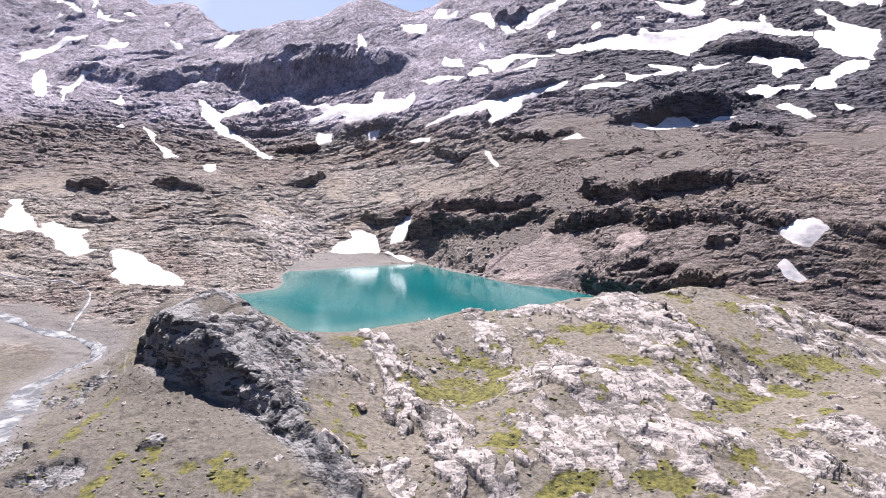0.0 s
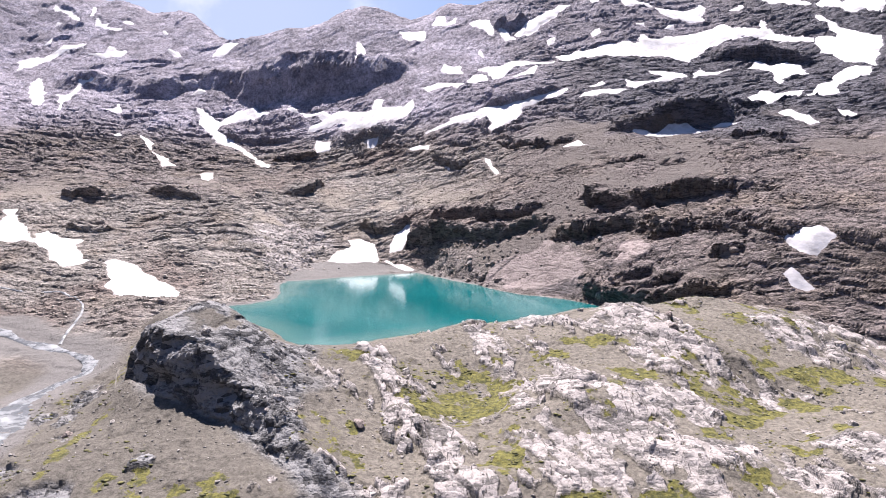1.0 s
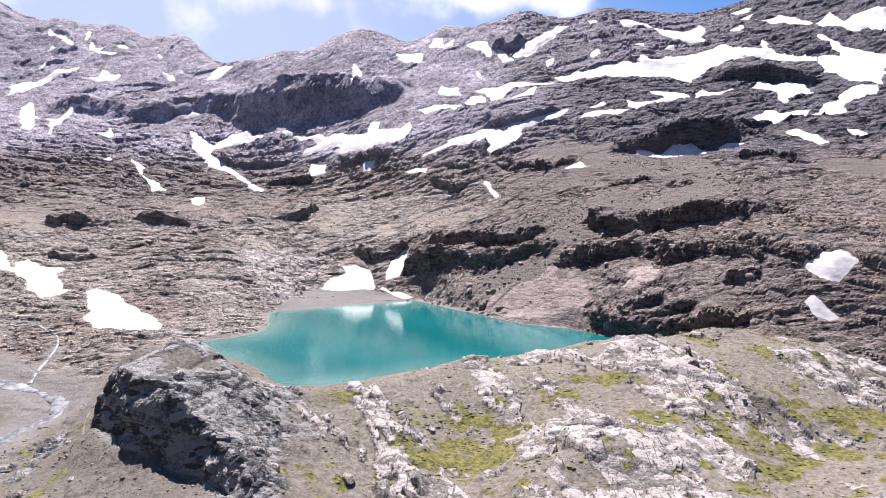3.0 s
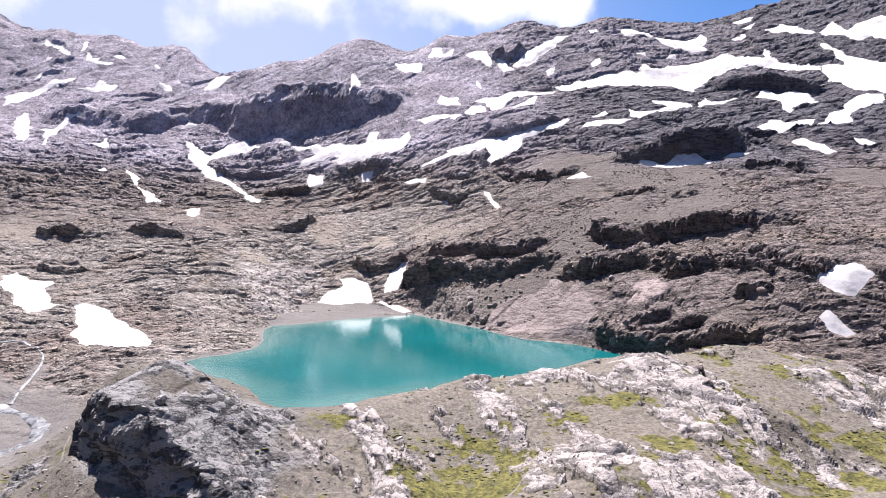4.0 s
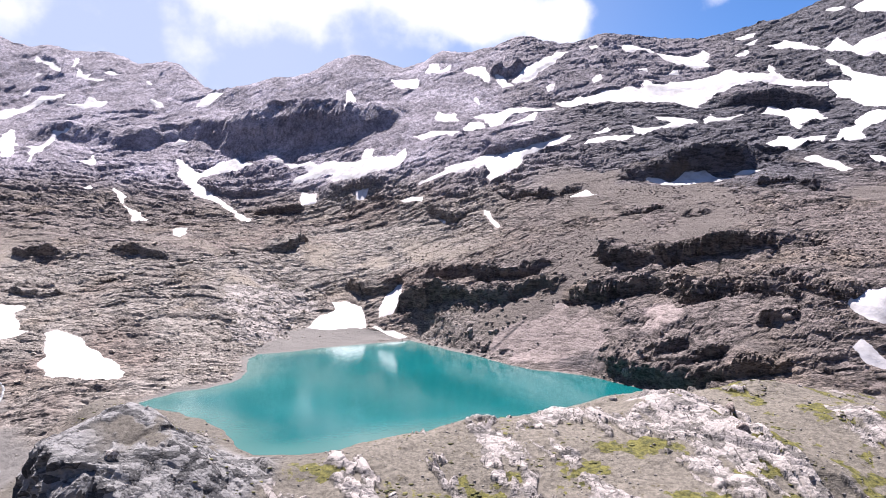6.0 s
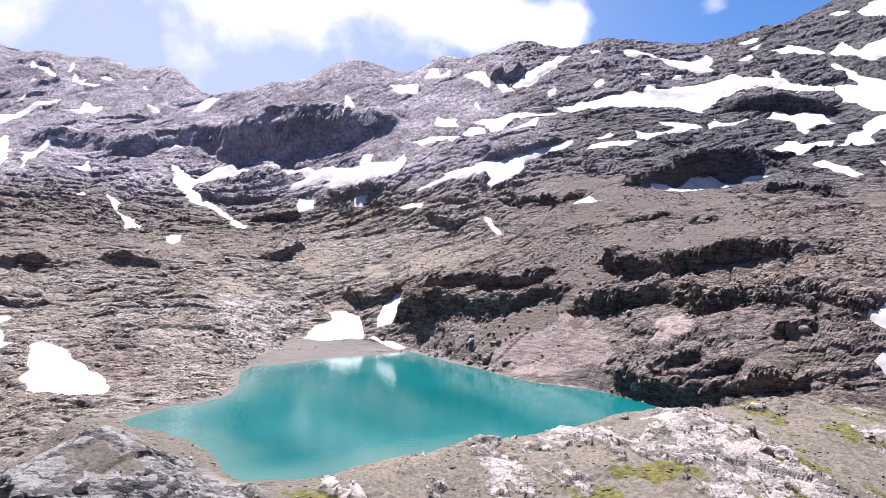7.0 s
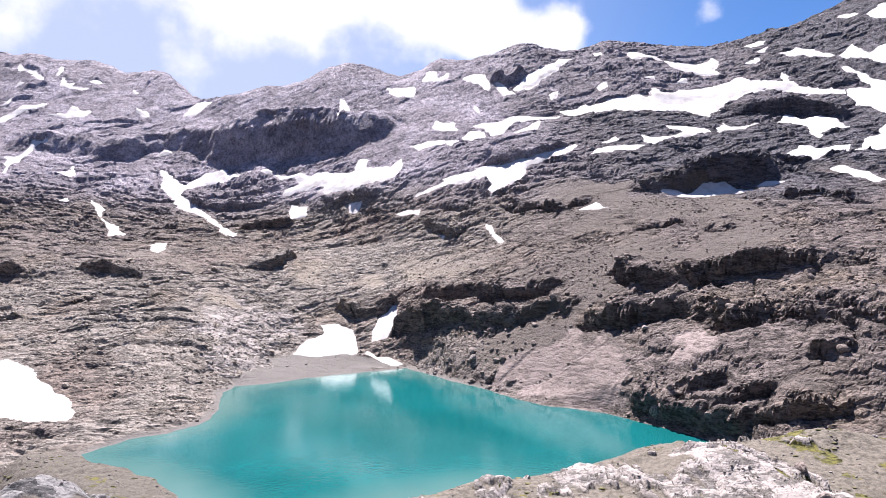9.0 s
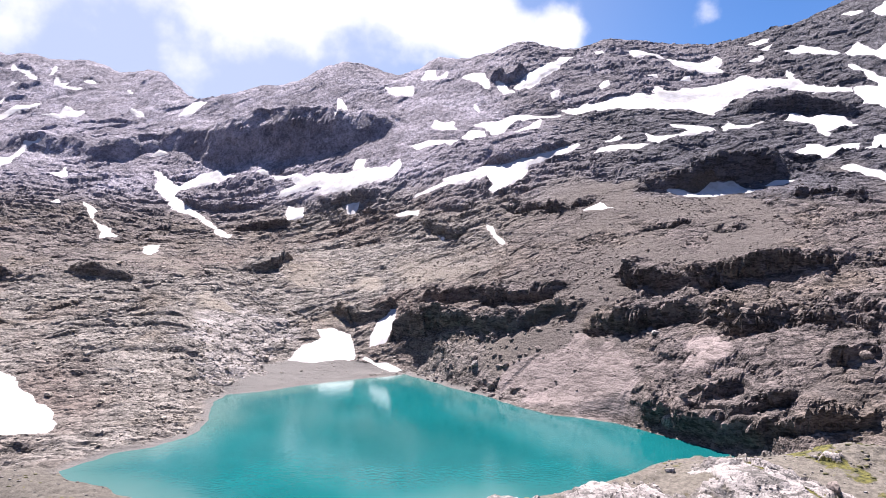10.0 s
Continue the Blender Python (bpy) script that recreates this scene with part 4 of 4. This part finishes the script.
def lay_of_the_land():
    """Heights of the whole sheet, the lean of its faces, and what covers it."""
    x, y = XX, YY
    z, sd, sx, sy, bare = form(x, y, True)
    m, dc, sc, bed, flats = cover_of(x, y, z, sd, bare)
    w = np.repeat(fan(GY)[:, None], len(GU), 1)
    wy = np.gradient(fan(GY), GY)[:, None]
    a, b = np.searchsorted(GY, (205, 300))
    f, n = np.s_[a:], np.s_[:b]
    z[f], sx[f], sy[f] = bed_far_side(x[f], y[f], z[f], sx[f], sy[f], sd[f], bare[f], {k: v[f] for k, v in m.items()}, w[f], wy[f])
    z[n], sx[n], sy[n] = shape_near_side(x[n], y[n], z[n], sx[n], sy[n], sd[n], {k: v[n] for k, v in m.items()}, dc[n], sc[n])
    z = z + flats * (0.35 * fbm(x, y, 5, 4, 135) - 0.6 * smooth(7, 2, bed))
    # hollows that hold the snow
    soft = blur(blur(z, 8), 8)
    snow = np.zeros(x.shape)
    for outline in SNOWFIELDS:
        p = np.array(outline)
        lo, hi = p.min(0) - 12, p.max(0) + 12
        ii, jj = grid_cell([lo[0], lo[0], hi[0], hi[0]], [lo[1], hi[1], lo[1], hi[1]])
        sub = np.s_[jj.min():jj.max() + 2, ii.min():ii.max() + 2]
        dist = polygon_distance(x[sub], y[sub], outline) + ragged_rim(x[sub], y[sub], outline)
        snow[sub] = np.maximum(snow[sub], smooth(2.0, -1.0, dist))
    z = z + snow * (soft - 0.7 - z)
    return z, sd, sx * (1 - snow), sy * (1 - snow), m


ZZ, SD, SHIFT_X, SHIFT_Y, COVER = lay_of_the_land()


def ground_at(x, y):
    """The ground's height at a place, or at many."""
    x, y = np.asarray(x, float), np.asarray(y, float)
    i, j = grid_cell(x, y)
    u, v = (x / fan(y) - GU[i]) / (GU[i + 1] - GU[i]), (y - GY[j]) / (GY[j + 1] - GY[j])
    return ZZ[j, i] * (1 - u) * (1 - v) + ZZ[j, i + 1] * u * (1 - v) + ZZ[j + 1, i] * (1 - u) * v + ZZ[j + 1, i + 1] * u * v


def sheet_mesh(name, xs, ys, zs, keep=None):
    """A grid of quads as a mesh; keep: which of the cells to make."""
    ny, nx = zs.shape
    idx = np.arange(ny * nx).reshape(ny, nx)
    quads = np.stack([idx[:-1, :-1], idx[:-1, 1:], idx[1:, 1:], idx[1:, :-1]], -1)
    quads = quads.reshape(-1, 4) if keep is None else quads[keep]
    co = np.stack([xs, ys, zs], -1).reshape(-1, 3)
    if keep is not None:
        used, quads = np.unique(quads, return_inverse=True)
        co, quads = co[used], quads.reshape(-1, 4)
    else:
        used = None
    me = bpy.data.meshes.new(name)
    me.vertices.add(len(co))
    me.vertices.foreach_set("co", co.astype(np.float32).ravel())
    me.loops.add(quads.size)
    me.loops.foreach_set("vertex_index", quads.astype(np.int32).ravel())
    me.polygons.add(len(quads))
    me.polygons.foreach_set("loop_start", np.arange(0, quads.size, 4, dtype=np.int32))
    me.polygons.foreach_set("use_smooth", np.ones(len(quads), bool))
    me.update(calc_edges=True)
    return me, used


def pieces(cell):
    """The connected pieces of a grid of cells, without the crumbs."""
    left, found = cell.copy(), []
    while left.any():
        grow = np.zeros_like(left)
        grow[tuple(np.argwhere(left)[0])] = True
        count = 0
        while grow.sum() != count:
            count = grow.sum()
            g = grow.copy()
            g[1:] |= grow[:-1]
            g[:-1] |= grow[1:]
            g[:, 1:] |= grow[:, :-1]
            g[:, :-1] |= grow[:, 1:]
            grow = g & left
        left &= ~grow
        if count > 11:
            found.append(grow)
    return found


def layer(me, name, values):
    a = me.attributes.new(name, "FLOAT", "POINT")
    a.data.foreach_set("value", np.clip(values, 0, 1).astype(np.float32).ravel())


def build_ground():
    crag = max(pieces(COVER["crag"][:-1, :-1] > 0.5), key=lambda p: p.sum())
    tagged(new("rock_crag"), "blue-grey limestone crag with a steep shaded face rising from the slope", "crag").location = (-60, 175, -8)
    face = along(XX[:-1, :-1], YY[:-1, :-1], CRAG)[0] < 1.5
    for name, keep in (("ground", ~crag), ("shaded_face", crag & face), ("crest", crag & ~face)):
        lay_sheet(name, keep)


def lay_sheet(name, keep):
    """One stretch of the land with its cover."""
    me, used = sheet_mesh(name, XX + SHIFT_X, YY + SHIFT_Y, ZZ, keep)
    firm = np.maximum.reduce([COVER["pale"], COVER["crag"], COVER["far_side"] - COVER["gravel"]])[:-1, :-1] < 0.5
    me.polygons.foreach_set("use_smooth", firm[keep])
    for cover in ("far_side", "pale", "crag", "scree", "slab", "white", "gravel", "grass"):
        layer(me, cover, COVER[cover].ravel()[used])
    layer(me, "warm", (smooth(70, -40, XX - 0.12 * (YY - 350) + 25 * fbm(XX, YY, 60, 3, 271)) * (1 - 0.85 * smooth(-60, -190, XX + 40 * fbm(XX, YY, 50, 3, 275)) * smooth(28, 50, ZZ))).ravel()[used])
    # share of the painted haze tint, growing with height
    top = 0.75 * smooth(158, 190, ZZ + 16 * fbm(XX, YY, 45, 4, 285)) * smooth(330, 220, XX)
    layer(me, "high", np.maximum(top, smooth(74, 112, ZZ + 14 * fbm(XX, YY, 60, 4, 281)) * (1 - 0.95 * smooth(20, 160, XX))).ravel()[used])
    layer(me, "slate", (smooth(70, 105, ZZ + 14 * fbm(XX, YY, 60, 4, 283)) * smooth(30, 150, XX) * (1 - top)).ravel()[used])
    me.materials.append(GROUND)
    if name == "ground":
        tagged(new(name, me), "rocky mountain cirque of layered grey and brown bedrock with scree and turf", "ground", kind="structure")
    else:
        ob = new(name, me)
        ob.parent = bpy.data.objects["rock_crag"]
        ob.matrix_parent_inverse = Matrix.Translation((60, -175, 8))
        tagged(ob, "steep shaded rock face" if name == "shaded_face" else "sunlit broken crest")


build_ground()

# ---- water ----
def build_lake():
    """A level sheet a little wider than the shore, so that the ground cuts its edge."""
    xs, ys = np.meshgrid(np.arange(-112, 96, 2.0), np.arange(196, 396, 2.0))
    sd = polygon_distance(xs, ys, SHORE)
    cell = np.maximum.reduce([sd[:-1, :-1], sd[1:, :-1], sd[:-1, 1:], sd[1:, 1:]])
    me, used = sheet_mesh("lake", xs, ys, np.zeros(xs.shape), cell < 5)
    layer(me, "shallow", (smooth(-16, 1, sd + 3 * fbm(xs, ys, 15, 3, 431)) * smooth(45, -10, xs)).ravel()[used])
    me.materials.append(LAKE)
    return tagged(new("water_lake", me), "milky turquoise glacial lake with still water", "lake", kind="structure")


build_lake()


def build_stream(name, bed, narrow, wide, label):
    """A ribbon of water in its bed, that widens on its way."""
    pts = np.array(bed, float)
    n_legs = len(pts) - 1
    way = np.linspace(0, n_legs, 40 * n_legs)
    cx, cy = pchip(np.arange(n_legs + 1), pts[:, 0], way), pchip(np.arange(n_legs + 1), pts[:, 1], way)
    tx, ty = np.gradient(cx), np.gradient(cy)
    n = np.hypot(tx, ty)
    width = narrow * (1 + 0.9 * fbm(cx, cy, 14, 3, 401)) + (wide - narrow) * smooth(0.45, 0.75, way / n_legs)
    side = np.linspace(-1, 1, 13)
    xs = cx[:, None] + (ty / n * width)[:, None] * side
    ys = cy[:, None] - (tx / n * width)[:, None] * side
    zs = ground_at(xs, ys)
    zs = (zs + np.roll(zs, 1, 0) + np.roll(zs, -1, 0) + np.mean(zs[:, 4:9], axis=1)[:, None] * 3) / 6
    zs = zs + 0.22 - 0.4 * side ** 4 + 0.16 * fbm(xs, ys, 4, 3, 405)
    zs[0], zs[-1] = zs[1], zs[-2]
    me, _ = sheet_mesh("stream", xs, ys, zs)
    me.materials.append(STREAM if wide > 2 else CASCADE)
    return tagged(new(name, me), label, "stream", kind="structure")


build_stream("water_stream", STREAM_BED, 2.6, 6.5, "shallow grey meltwater stream with white riffles on gravel")
build_stream("water_creek", CREEK_BED, 0.6, 0.8, "narrow white cascading creek between dark rocks")


# ---- snow ----
def build_snow(outline):
    """A snow patch that fills a hollow: thick in the middle, thin at a ragged rim."""
    p = np.array(outline)
    lo, hi = p.min(0) - 4, p.max(0) + 4
    step = float(np.clip(max(hi - lo) / 90, 0.6, 2.4))
    xs, ys = np.meshgrid(np.arange(lo[0], hi[0], step), np.arange(lo[1], hi[1], step))
    d = polygon_distance(xs, ys, outline) + ragged_rim(xs, ys, outline)
    cell = np.minimum.reduce([d[:-1, :-1], d[1:, :-1], d[:-1, 1:], d[1:, 1:]]) < 0.3
    zs = ground_at(xs, ys) + 0.9 * smooth(0.6, -4, d) - 0.35 * smooth(-0.6, 1.2, d) + 0.12 * fbm(xs, ys, 5, 3, 500)
    for piece in pieces(cell):
        me, _ = sheet_mesh("snow_patch", xs, ys, zs, piece)
        me.materials.append(SNOW)
        wide = math.sqrt(piece.sum()) * step
        label = ("broad field" if wide > 45 else "patch" if wide > 14 else "small remnant") + " of old white summer snow lying on " + ("pale gravel" if hi[1] < 470 and lo[0] < 0 else "dark rock ledges")
        tagged(new("snow_patch", me), label, "snow patch", "snow patches on the slopes")


for outline in SNOWFIELDS:
    build_snow(outline)


# ---- trails ----
def build_trail(name, *stops):
    """A trodden path, a hand's breadth proud of the soil."""
    p = np.array(stops, float)
    way = np.linspace(0, len(p) - 1, 30 * len(p))
    cx, cy = pchip(np.arange(len(p)), p[:, 0], way), pchip(np.arange(len(p)), p[:, 1], way)
    tx, ty = np.gradient(cx), np.gradient(cy)
    n = np.hypot(tx, ty)
    half = 0.32 + 0.12 * fbm(cx, cy, 3, 2, 441)
    side = np.linspace(-1, 1, 4)
    xs, ys = cx[:, None] + (ty / n * half)[:, None] * side, cy[:, None] - (tx / n * half)[:, None] * side
    me, _ = sheet_mesh("trail", xs, ys, ground_at(xs, ys) + 0.10 - 0.12 * np.abs(side))
    me.materials.append(TRAIL)
    tagged(new(name, me), "narrow trodden footpath of pale dust across the slope", "path", kind="structure")


build_trail("trail_1", (118, 158), (106, 156), (99, 155), (91, 150), (85, 149), (77, 150))
build_trail("trail_3", (-25.5, 162.3), (-17.7, 166.5), (-10.6, 167), (-3.9, 162.5), (3.8, 161.5), (10.8, 163.5), (16, 168), (19.5, 175))
build_trail("trail_4", (24.5, 185.4), (35.1, 182), (42.3, 176), (50.9, 173.5), (56.6, 172.2))
build_trail("trail_2", (-99, 210), (-95, 200), (-91, 192), (-86, 185), (-81, 177))


# ---- stones ----
def stone_rock(name, low, high):
    m, nt, bsdf = nodes_of(name)
    g = Graph(nt)
    n = nt.nodes.new("ShaderNodeNewGeometry").outputs["Random Per Island"]
    c = g.mix(n, low, high)
    c = g.mix(1.0, c, (0.78, 0.78, 0.78), "MULTIPLY")
    g.link(g.mix(g.ramp(g.noise(2.2, 6, 0.7), 0.4, 0.6), c, tuple(v * 0.55 for v in low)), bsdf.inputs["Base Color"])
    bsdf.inputs["Roughness"].default_value = 0.9
    bsdf.inputs["Specular IOR Level"].default_value = 0.25
    g.link(g.bump(g.noise(3.0, 5, 0.7), 0.15, 0.8), bsdf.inputs["Normal"])
    return m


def ball_form():
    bm = bmesh.new()
    bmesh.ops.create_icosphere(bm, subdivisions=1, radius=1)
    co = np.array([v.co[:] for v in bm.verts])
    tri = np.array([[v.index for v in f.verts] for f in bm.faces])
    bm.free()
    return co, tri


BALL, BALL_FACES = ball_form()


def stone_co(rng, count):
    """Angular stones of about unit size: balls cut by planes and squeezed, each turned its own way."""
    co = np.repeat(BALL[None], count, 0)
    for _ in range(5):
        n = rng.normal(size=(count, 3))
        n /= np.linalg.norm(n, axis=1, keepdims=True)
        cut = rng.uniform(0.35, 0.8, (count, 1))
        over = np.einsum("nvk,nk->nv", co, n) - cut
        co = co - np.maximum(over, 0)[..., None] * n[:, None]
    co = co * rng.uniform((0.8, 0.6, 0.4), (1.3, 1.0, 0.8), (count, 3))[:, None]
    a = rng.uniform(0, 2 * math.pi, count)
    c, s = np.cos(a), np.sin(a)
    return np.stack([co[..., 0] * c[:, None] - co[..., 1] * s[:, None], co[..., 0] * s[:, None] + co[..., 1] * c[:, None], co[..., 2]], -1)


def triangles_mesh(name, co, faces, material):
    me = bpy.data.meshes.new(name)
    me.vertices.add(len(co))
    me.vertices.foreach_set("co", co.astype(np.float32).ravel())
    me.loops.add(faces.size)
    me.loops.foreach_set("vertex_index", faces.astype(np.int32).ravel())
    me.polygons.add(len(faces))
    me.polygons.foreach_set("loop_start", np.arange(0, faces.size, 3, dtype=np.int32))
    me.update(calc_edges=True)
    me.materials.append(material)
    return me


def cover_at(name, x, y):
    i, j = grid_cell(x, y)
    return COVER[name][j, i]


def on_snow(x, y):
    hit = np.zeros(x.shape, bool)
    for outline in SNOWFIELDS:
        p = np.array(outline)
        box = (x > p[:, 0].min()) & (x < p[:, 0].max()) & (y > p[:, 1].min()) & (y < p[:, 1].max())
        if box.any():
            hit[box] |= polygon_distance(x[box], y[box], outline) < 1
    return hit


def places(rng, count, x0, x1, y0, y1, chance):
    x, y = rng.uniform(x0, x1, count * 6), rng.uniform(y0, y1, count * 6)
    keep = (rng.uniform(size=x.shape) < chance(x, y)) & (ground_at(x, y) > -60)
    i, j = grid_cell(x, y)
    keep &= (SD[j, i] > 0.6) & ~on_snow(x, y)
    x, y = x[keep][:count], y[keep][:count]
    i, j = grid_cell(x, y)
    return x + SHIFT_X[j, i], y + SHIFT_Y[j, i], ground_at(x, y)


def scatter_stones(label, seed, count, area, sizes, chance, material):
    """Loose stones past counting, as one mesh."""
    rng = np.random.RandomState(seed)
    x, y, z = places(rng, count, *area, chance)
    size = sizes[0] * (sizes[1] / sizes[0]) ** (rng.uniform(size=len(x)) ** 2.2)
    co = stone_co(rng, len(x)) * size[:, None, None] + np.stack([x, y, z + 0.15 * size], -1)[:, None]
    faces = BALL_FACES[None] + (np.arange(len(x)) * len(BALL))[:, None, None]
    me = triangles_mesh("scattered_stones", co.reshape(-1, 3), faces.reshape(-1, 3), material)
    tagged(new("scattered_stones", me), label, "stones", kind="stuff")


GREY_STONE = stone_rock("grey_stone", (0.2, 0.18, 0.17), (0.5, 0.46, 0.43))
BROWN_STONE = stone_rock("brown_stone", (0.14, 0.115, 0.106), (0.34, 0.285, 0.26))
TAN_STONE = stone_rock("tan_stone", (0.24, 0.21, 0.18), (0.6, 0.54, 0.46))
scatter_stones("loose grey stones on the near slope", 1, 9000, (-115, 125, 114, 262), (0.08, 0.5),
               lambda x, y: (1 - cover_at("far_side", x, y)) * (0.25 + 0.5 * (fbm(x, y, 12, 3, 601) > 0.1)) * (1 - 0.7 * cover_at("grass", x, y)), GREY_STONE)
scatter_stones("brown rubble below the ledges", 2, 6500, (-20, 190, 270, 460), (0.2, 1.0),
               lambda x, y: cover_at("far_side", x, y) * (1 - 0.9 * cover_at("slab", x, y)) * (0.2 + 0.8 * (fbm(x, y, 18, 3, 611) > 0.05)), BROWN_STONE)
scatter_stones("tan rubble on the open slope", 3, 7000, (-230, 0, 262, 520), (0.25, 1.0),
               lambda x, y: cover_at("far_side", x, y) * (1 - 0.93 * cover_at("gravel", x, y)) * (0.2 + 0.8 * (fbm(x, y, 20, 3, 621) > 0.05)), TAN_STONE)


# ---- boulders ----
def boulder_mesh(seed, material):
    """One boulder: a cut and squeezed ball with chipped faces and softened edges."""
    rng = np.random.RandomState(seed)
    bm = bmesh.new()
    bmesh.ops.create_icosphere(bm, subdivisions=2, radius=1)
    for _ in range(11):
        n = Vector(rng.normal(size=3)).normalized()
        cut = rng.uniform(0.45, 0.85)
        for v in bm.verts:
            over = v.co.dot(n) - cut
            if over > 0:
                v.co -= n * over * 0.96
    k = Vector(rng.uniform((0.9, 0.7, 0.55), (1.3, 1.0, 0.85)))
    for v in bm.verts:
        v.co = Vector((v.co.x * k.x, v.co.y * k.y, v.co.z * k.z)) * (1 + 0.06 * noise.noise(v.co * 2.3 + Vector((seed, 0, 0))))
    me = bpy.data.meshes.new("boulder")
    bm.to_mesh(me)
    bm.free()
    me.materials.append(material)
    return me


def build_boulders(seed, count, area, sizes, chance, material, label, group):
    rng = np.random.RandomState(seed)
    kinds = [boulder_mesh(seed * 10 + i, material) for i in range(4)]
    for x, y, z in zip(*places(rng, count, *area, chance)):
        size = rng.uniform(*sizes) * (1 if rng.uniform() < 0.8 else 1.5)
        ob = new("boulder", kinds[rng.randint(4)])
        ob.matrix_world = pose(x, y, z + 0.2 * size, rng.uniform(-12, 12), rng.uniform(-12, 12), rng.uniform(0, 360)) @ Matrix.Diagonal((size, size, size, 1))
        tagged(ob, label, "boulder", group)


def lone_boulder(x, y, size, turn, material, label):
    ob = new("boulder", boulder_mesh(int(turn) + 7, material))
    ob.matrix_world = pose(x, y, float(ground_at(x, y)) + 0.3 * size, 5, -6, turn) @ Matrix.Diagonal((size, size, size, 1))
    tagged(ob, label, "boulder")


lone_boulder(-57.0, 169.0, 1.5, 16, GREY_STONE, "grey boulder with a dark hollow beneath it on the crag's slope")
lone_boulder(72.3, 215.0, 1.5, 305, BROWN_STONE, "dark weathered boulder on turf at the crest")
lone_boulder(69.3, 201.6, 1.8, 1, BROWN_STONE, "dark split boulder lying on turf near the crest")
lone_boulder(-33.0, 157.5, 2.0, 302, GREY_STONE, "dark rounded boulder at the foot of the crag")
lone_boulder(-37.0, 159.5, 1.5, 176, GREY_STONE, "dark boulder leaning against the crag")
lone_boulder(-18.0, 159.0, 2.0, 118, BROWN_STONE, "brown-grey block among smaller stones on soil")
lone_boulder(75.0, 321.5, 1.9, 91, GREY_STONE, "pale quartz block fallen below a dark ledge")
lone_boulder(15.0, 357.0, 2.0, 50, GREY_STONE, "pale angular block in the rubble below the ledges")
lone_boulder(118.0, 274.9, 2.2, 0, BROWN_STONE, "large brown block on the scree")
lone_boulder(-85.0, 157.0, 1.6, 190, BROWN_STONE, "dark rock jutting from the soil by the stream")

build_boulders(1, 45, (-100, 120, 118, 250), (0.5, 1.1), lambda x, y: (1 - cover_at("far_side", x, y)) * 0.5, GREY_STONE,
               "angular grey limestone boulder resting on stony soil", "boulders on the near slope")
build_boulders(2, 40, (-10, 170, 280, 400), (0.9, 2.0), lambda x, y: cover_at("far_side", x, y) * (1 - 0.9 * cover_at("slab", x, y)), BROWN_STONE,
               "angular dark brown boulder fallen from a ledge", "boulders below the ledges")
build_boulders(4, 70, (-6, 42, 322, 376), (0.6, 1.5), lambda x, y: cover_at("far_side", x, y) * (1 - cover_at("slab", x, y)), BROWN_STONE,
               "reddish-brown block in the rubble above the lake", "boulders in the rubble by the lake")
build_boulders(3, 70, (-200, -20, 280, 460), (0.7, 1.5), lambda x, y: cover_at("far_side", x, y) * (1 - cover_at("gravel", x, y)), TAN_STONE,
               "angular tan boulder on the open slope", "boulders on the open slope")


# ---- plants ----
def turf_material():
    m, nt, bsdf = nodes_of("alpine_cushion")
    g = Graph(nt)
    n = nt.nodes.new("ShaderNodeNewGeometry").outputs["Random Per Island"]
    g.link(g.mix(n, (0.042, 0.044, 0.017), (0.12, 0.112, 0.036)), bsdf.inputs["Base Color"])
    bsdf.inputs["Roughness"].default_value = 0.95
    return m


def scatter_cushions(seed, count, sizes, chance, label):
    rng = np.random.RandomState(seed)
    x, y, z = places(rng, count, -115, 125, 114, 262, chance)
    size = rng.uniform(*sizes, len(x))
    co = np.repeat(BALL[None], len(x), 0) * rng.uniform(0.65, 1.25, (len(x), len(BALL), 1))
    co = co * np.stack([size * 1.2, size, size * 0.22], -1)[:, None] + np.stack([x, y, z], -1)[:, None]
    faces = BALL_FACES[None] + (np.arange(len(x)) * len(BALL))[:, None, None]
    me = triangles_mesh("grass_cushions", co.reshape(-1, 3), faces.reshape(-1, 3), CUSHION)
    tagged(new("grass_cushions", me), label, "grass", kind="stuff")


CUSHION = turf_material()
scatter_cushions(11, 800, (0.15, 0.6), lambda x, y: 0.9 * (cover_at("grass", x, y) > 0.35), "low tufts of yellow-green alpine turf")
scatter_cushions(12, 1600, (0.15, 0.7), lambda x, y: (1 - cover_at("far_side", x, y)) * (1 - cover_at("pale", x, y)) * smooth(0.1, 0.5, fbm(x, y, 9, 4, 641)),
                 "dark olive plant cushions dotted over the soil")
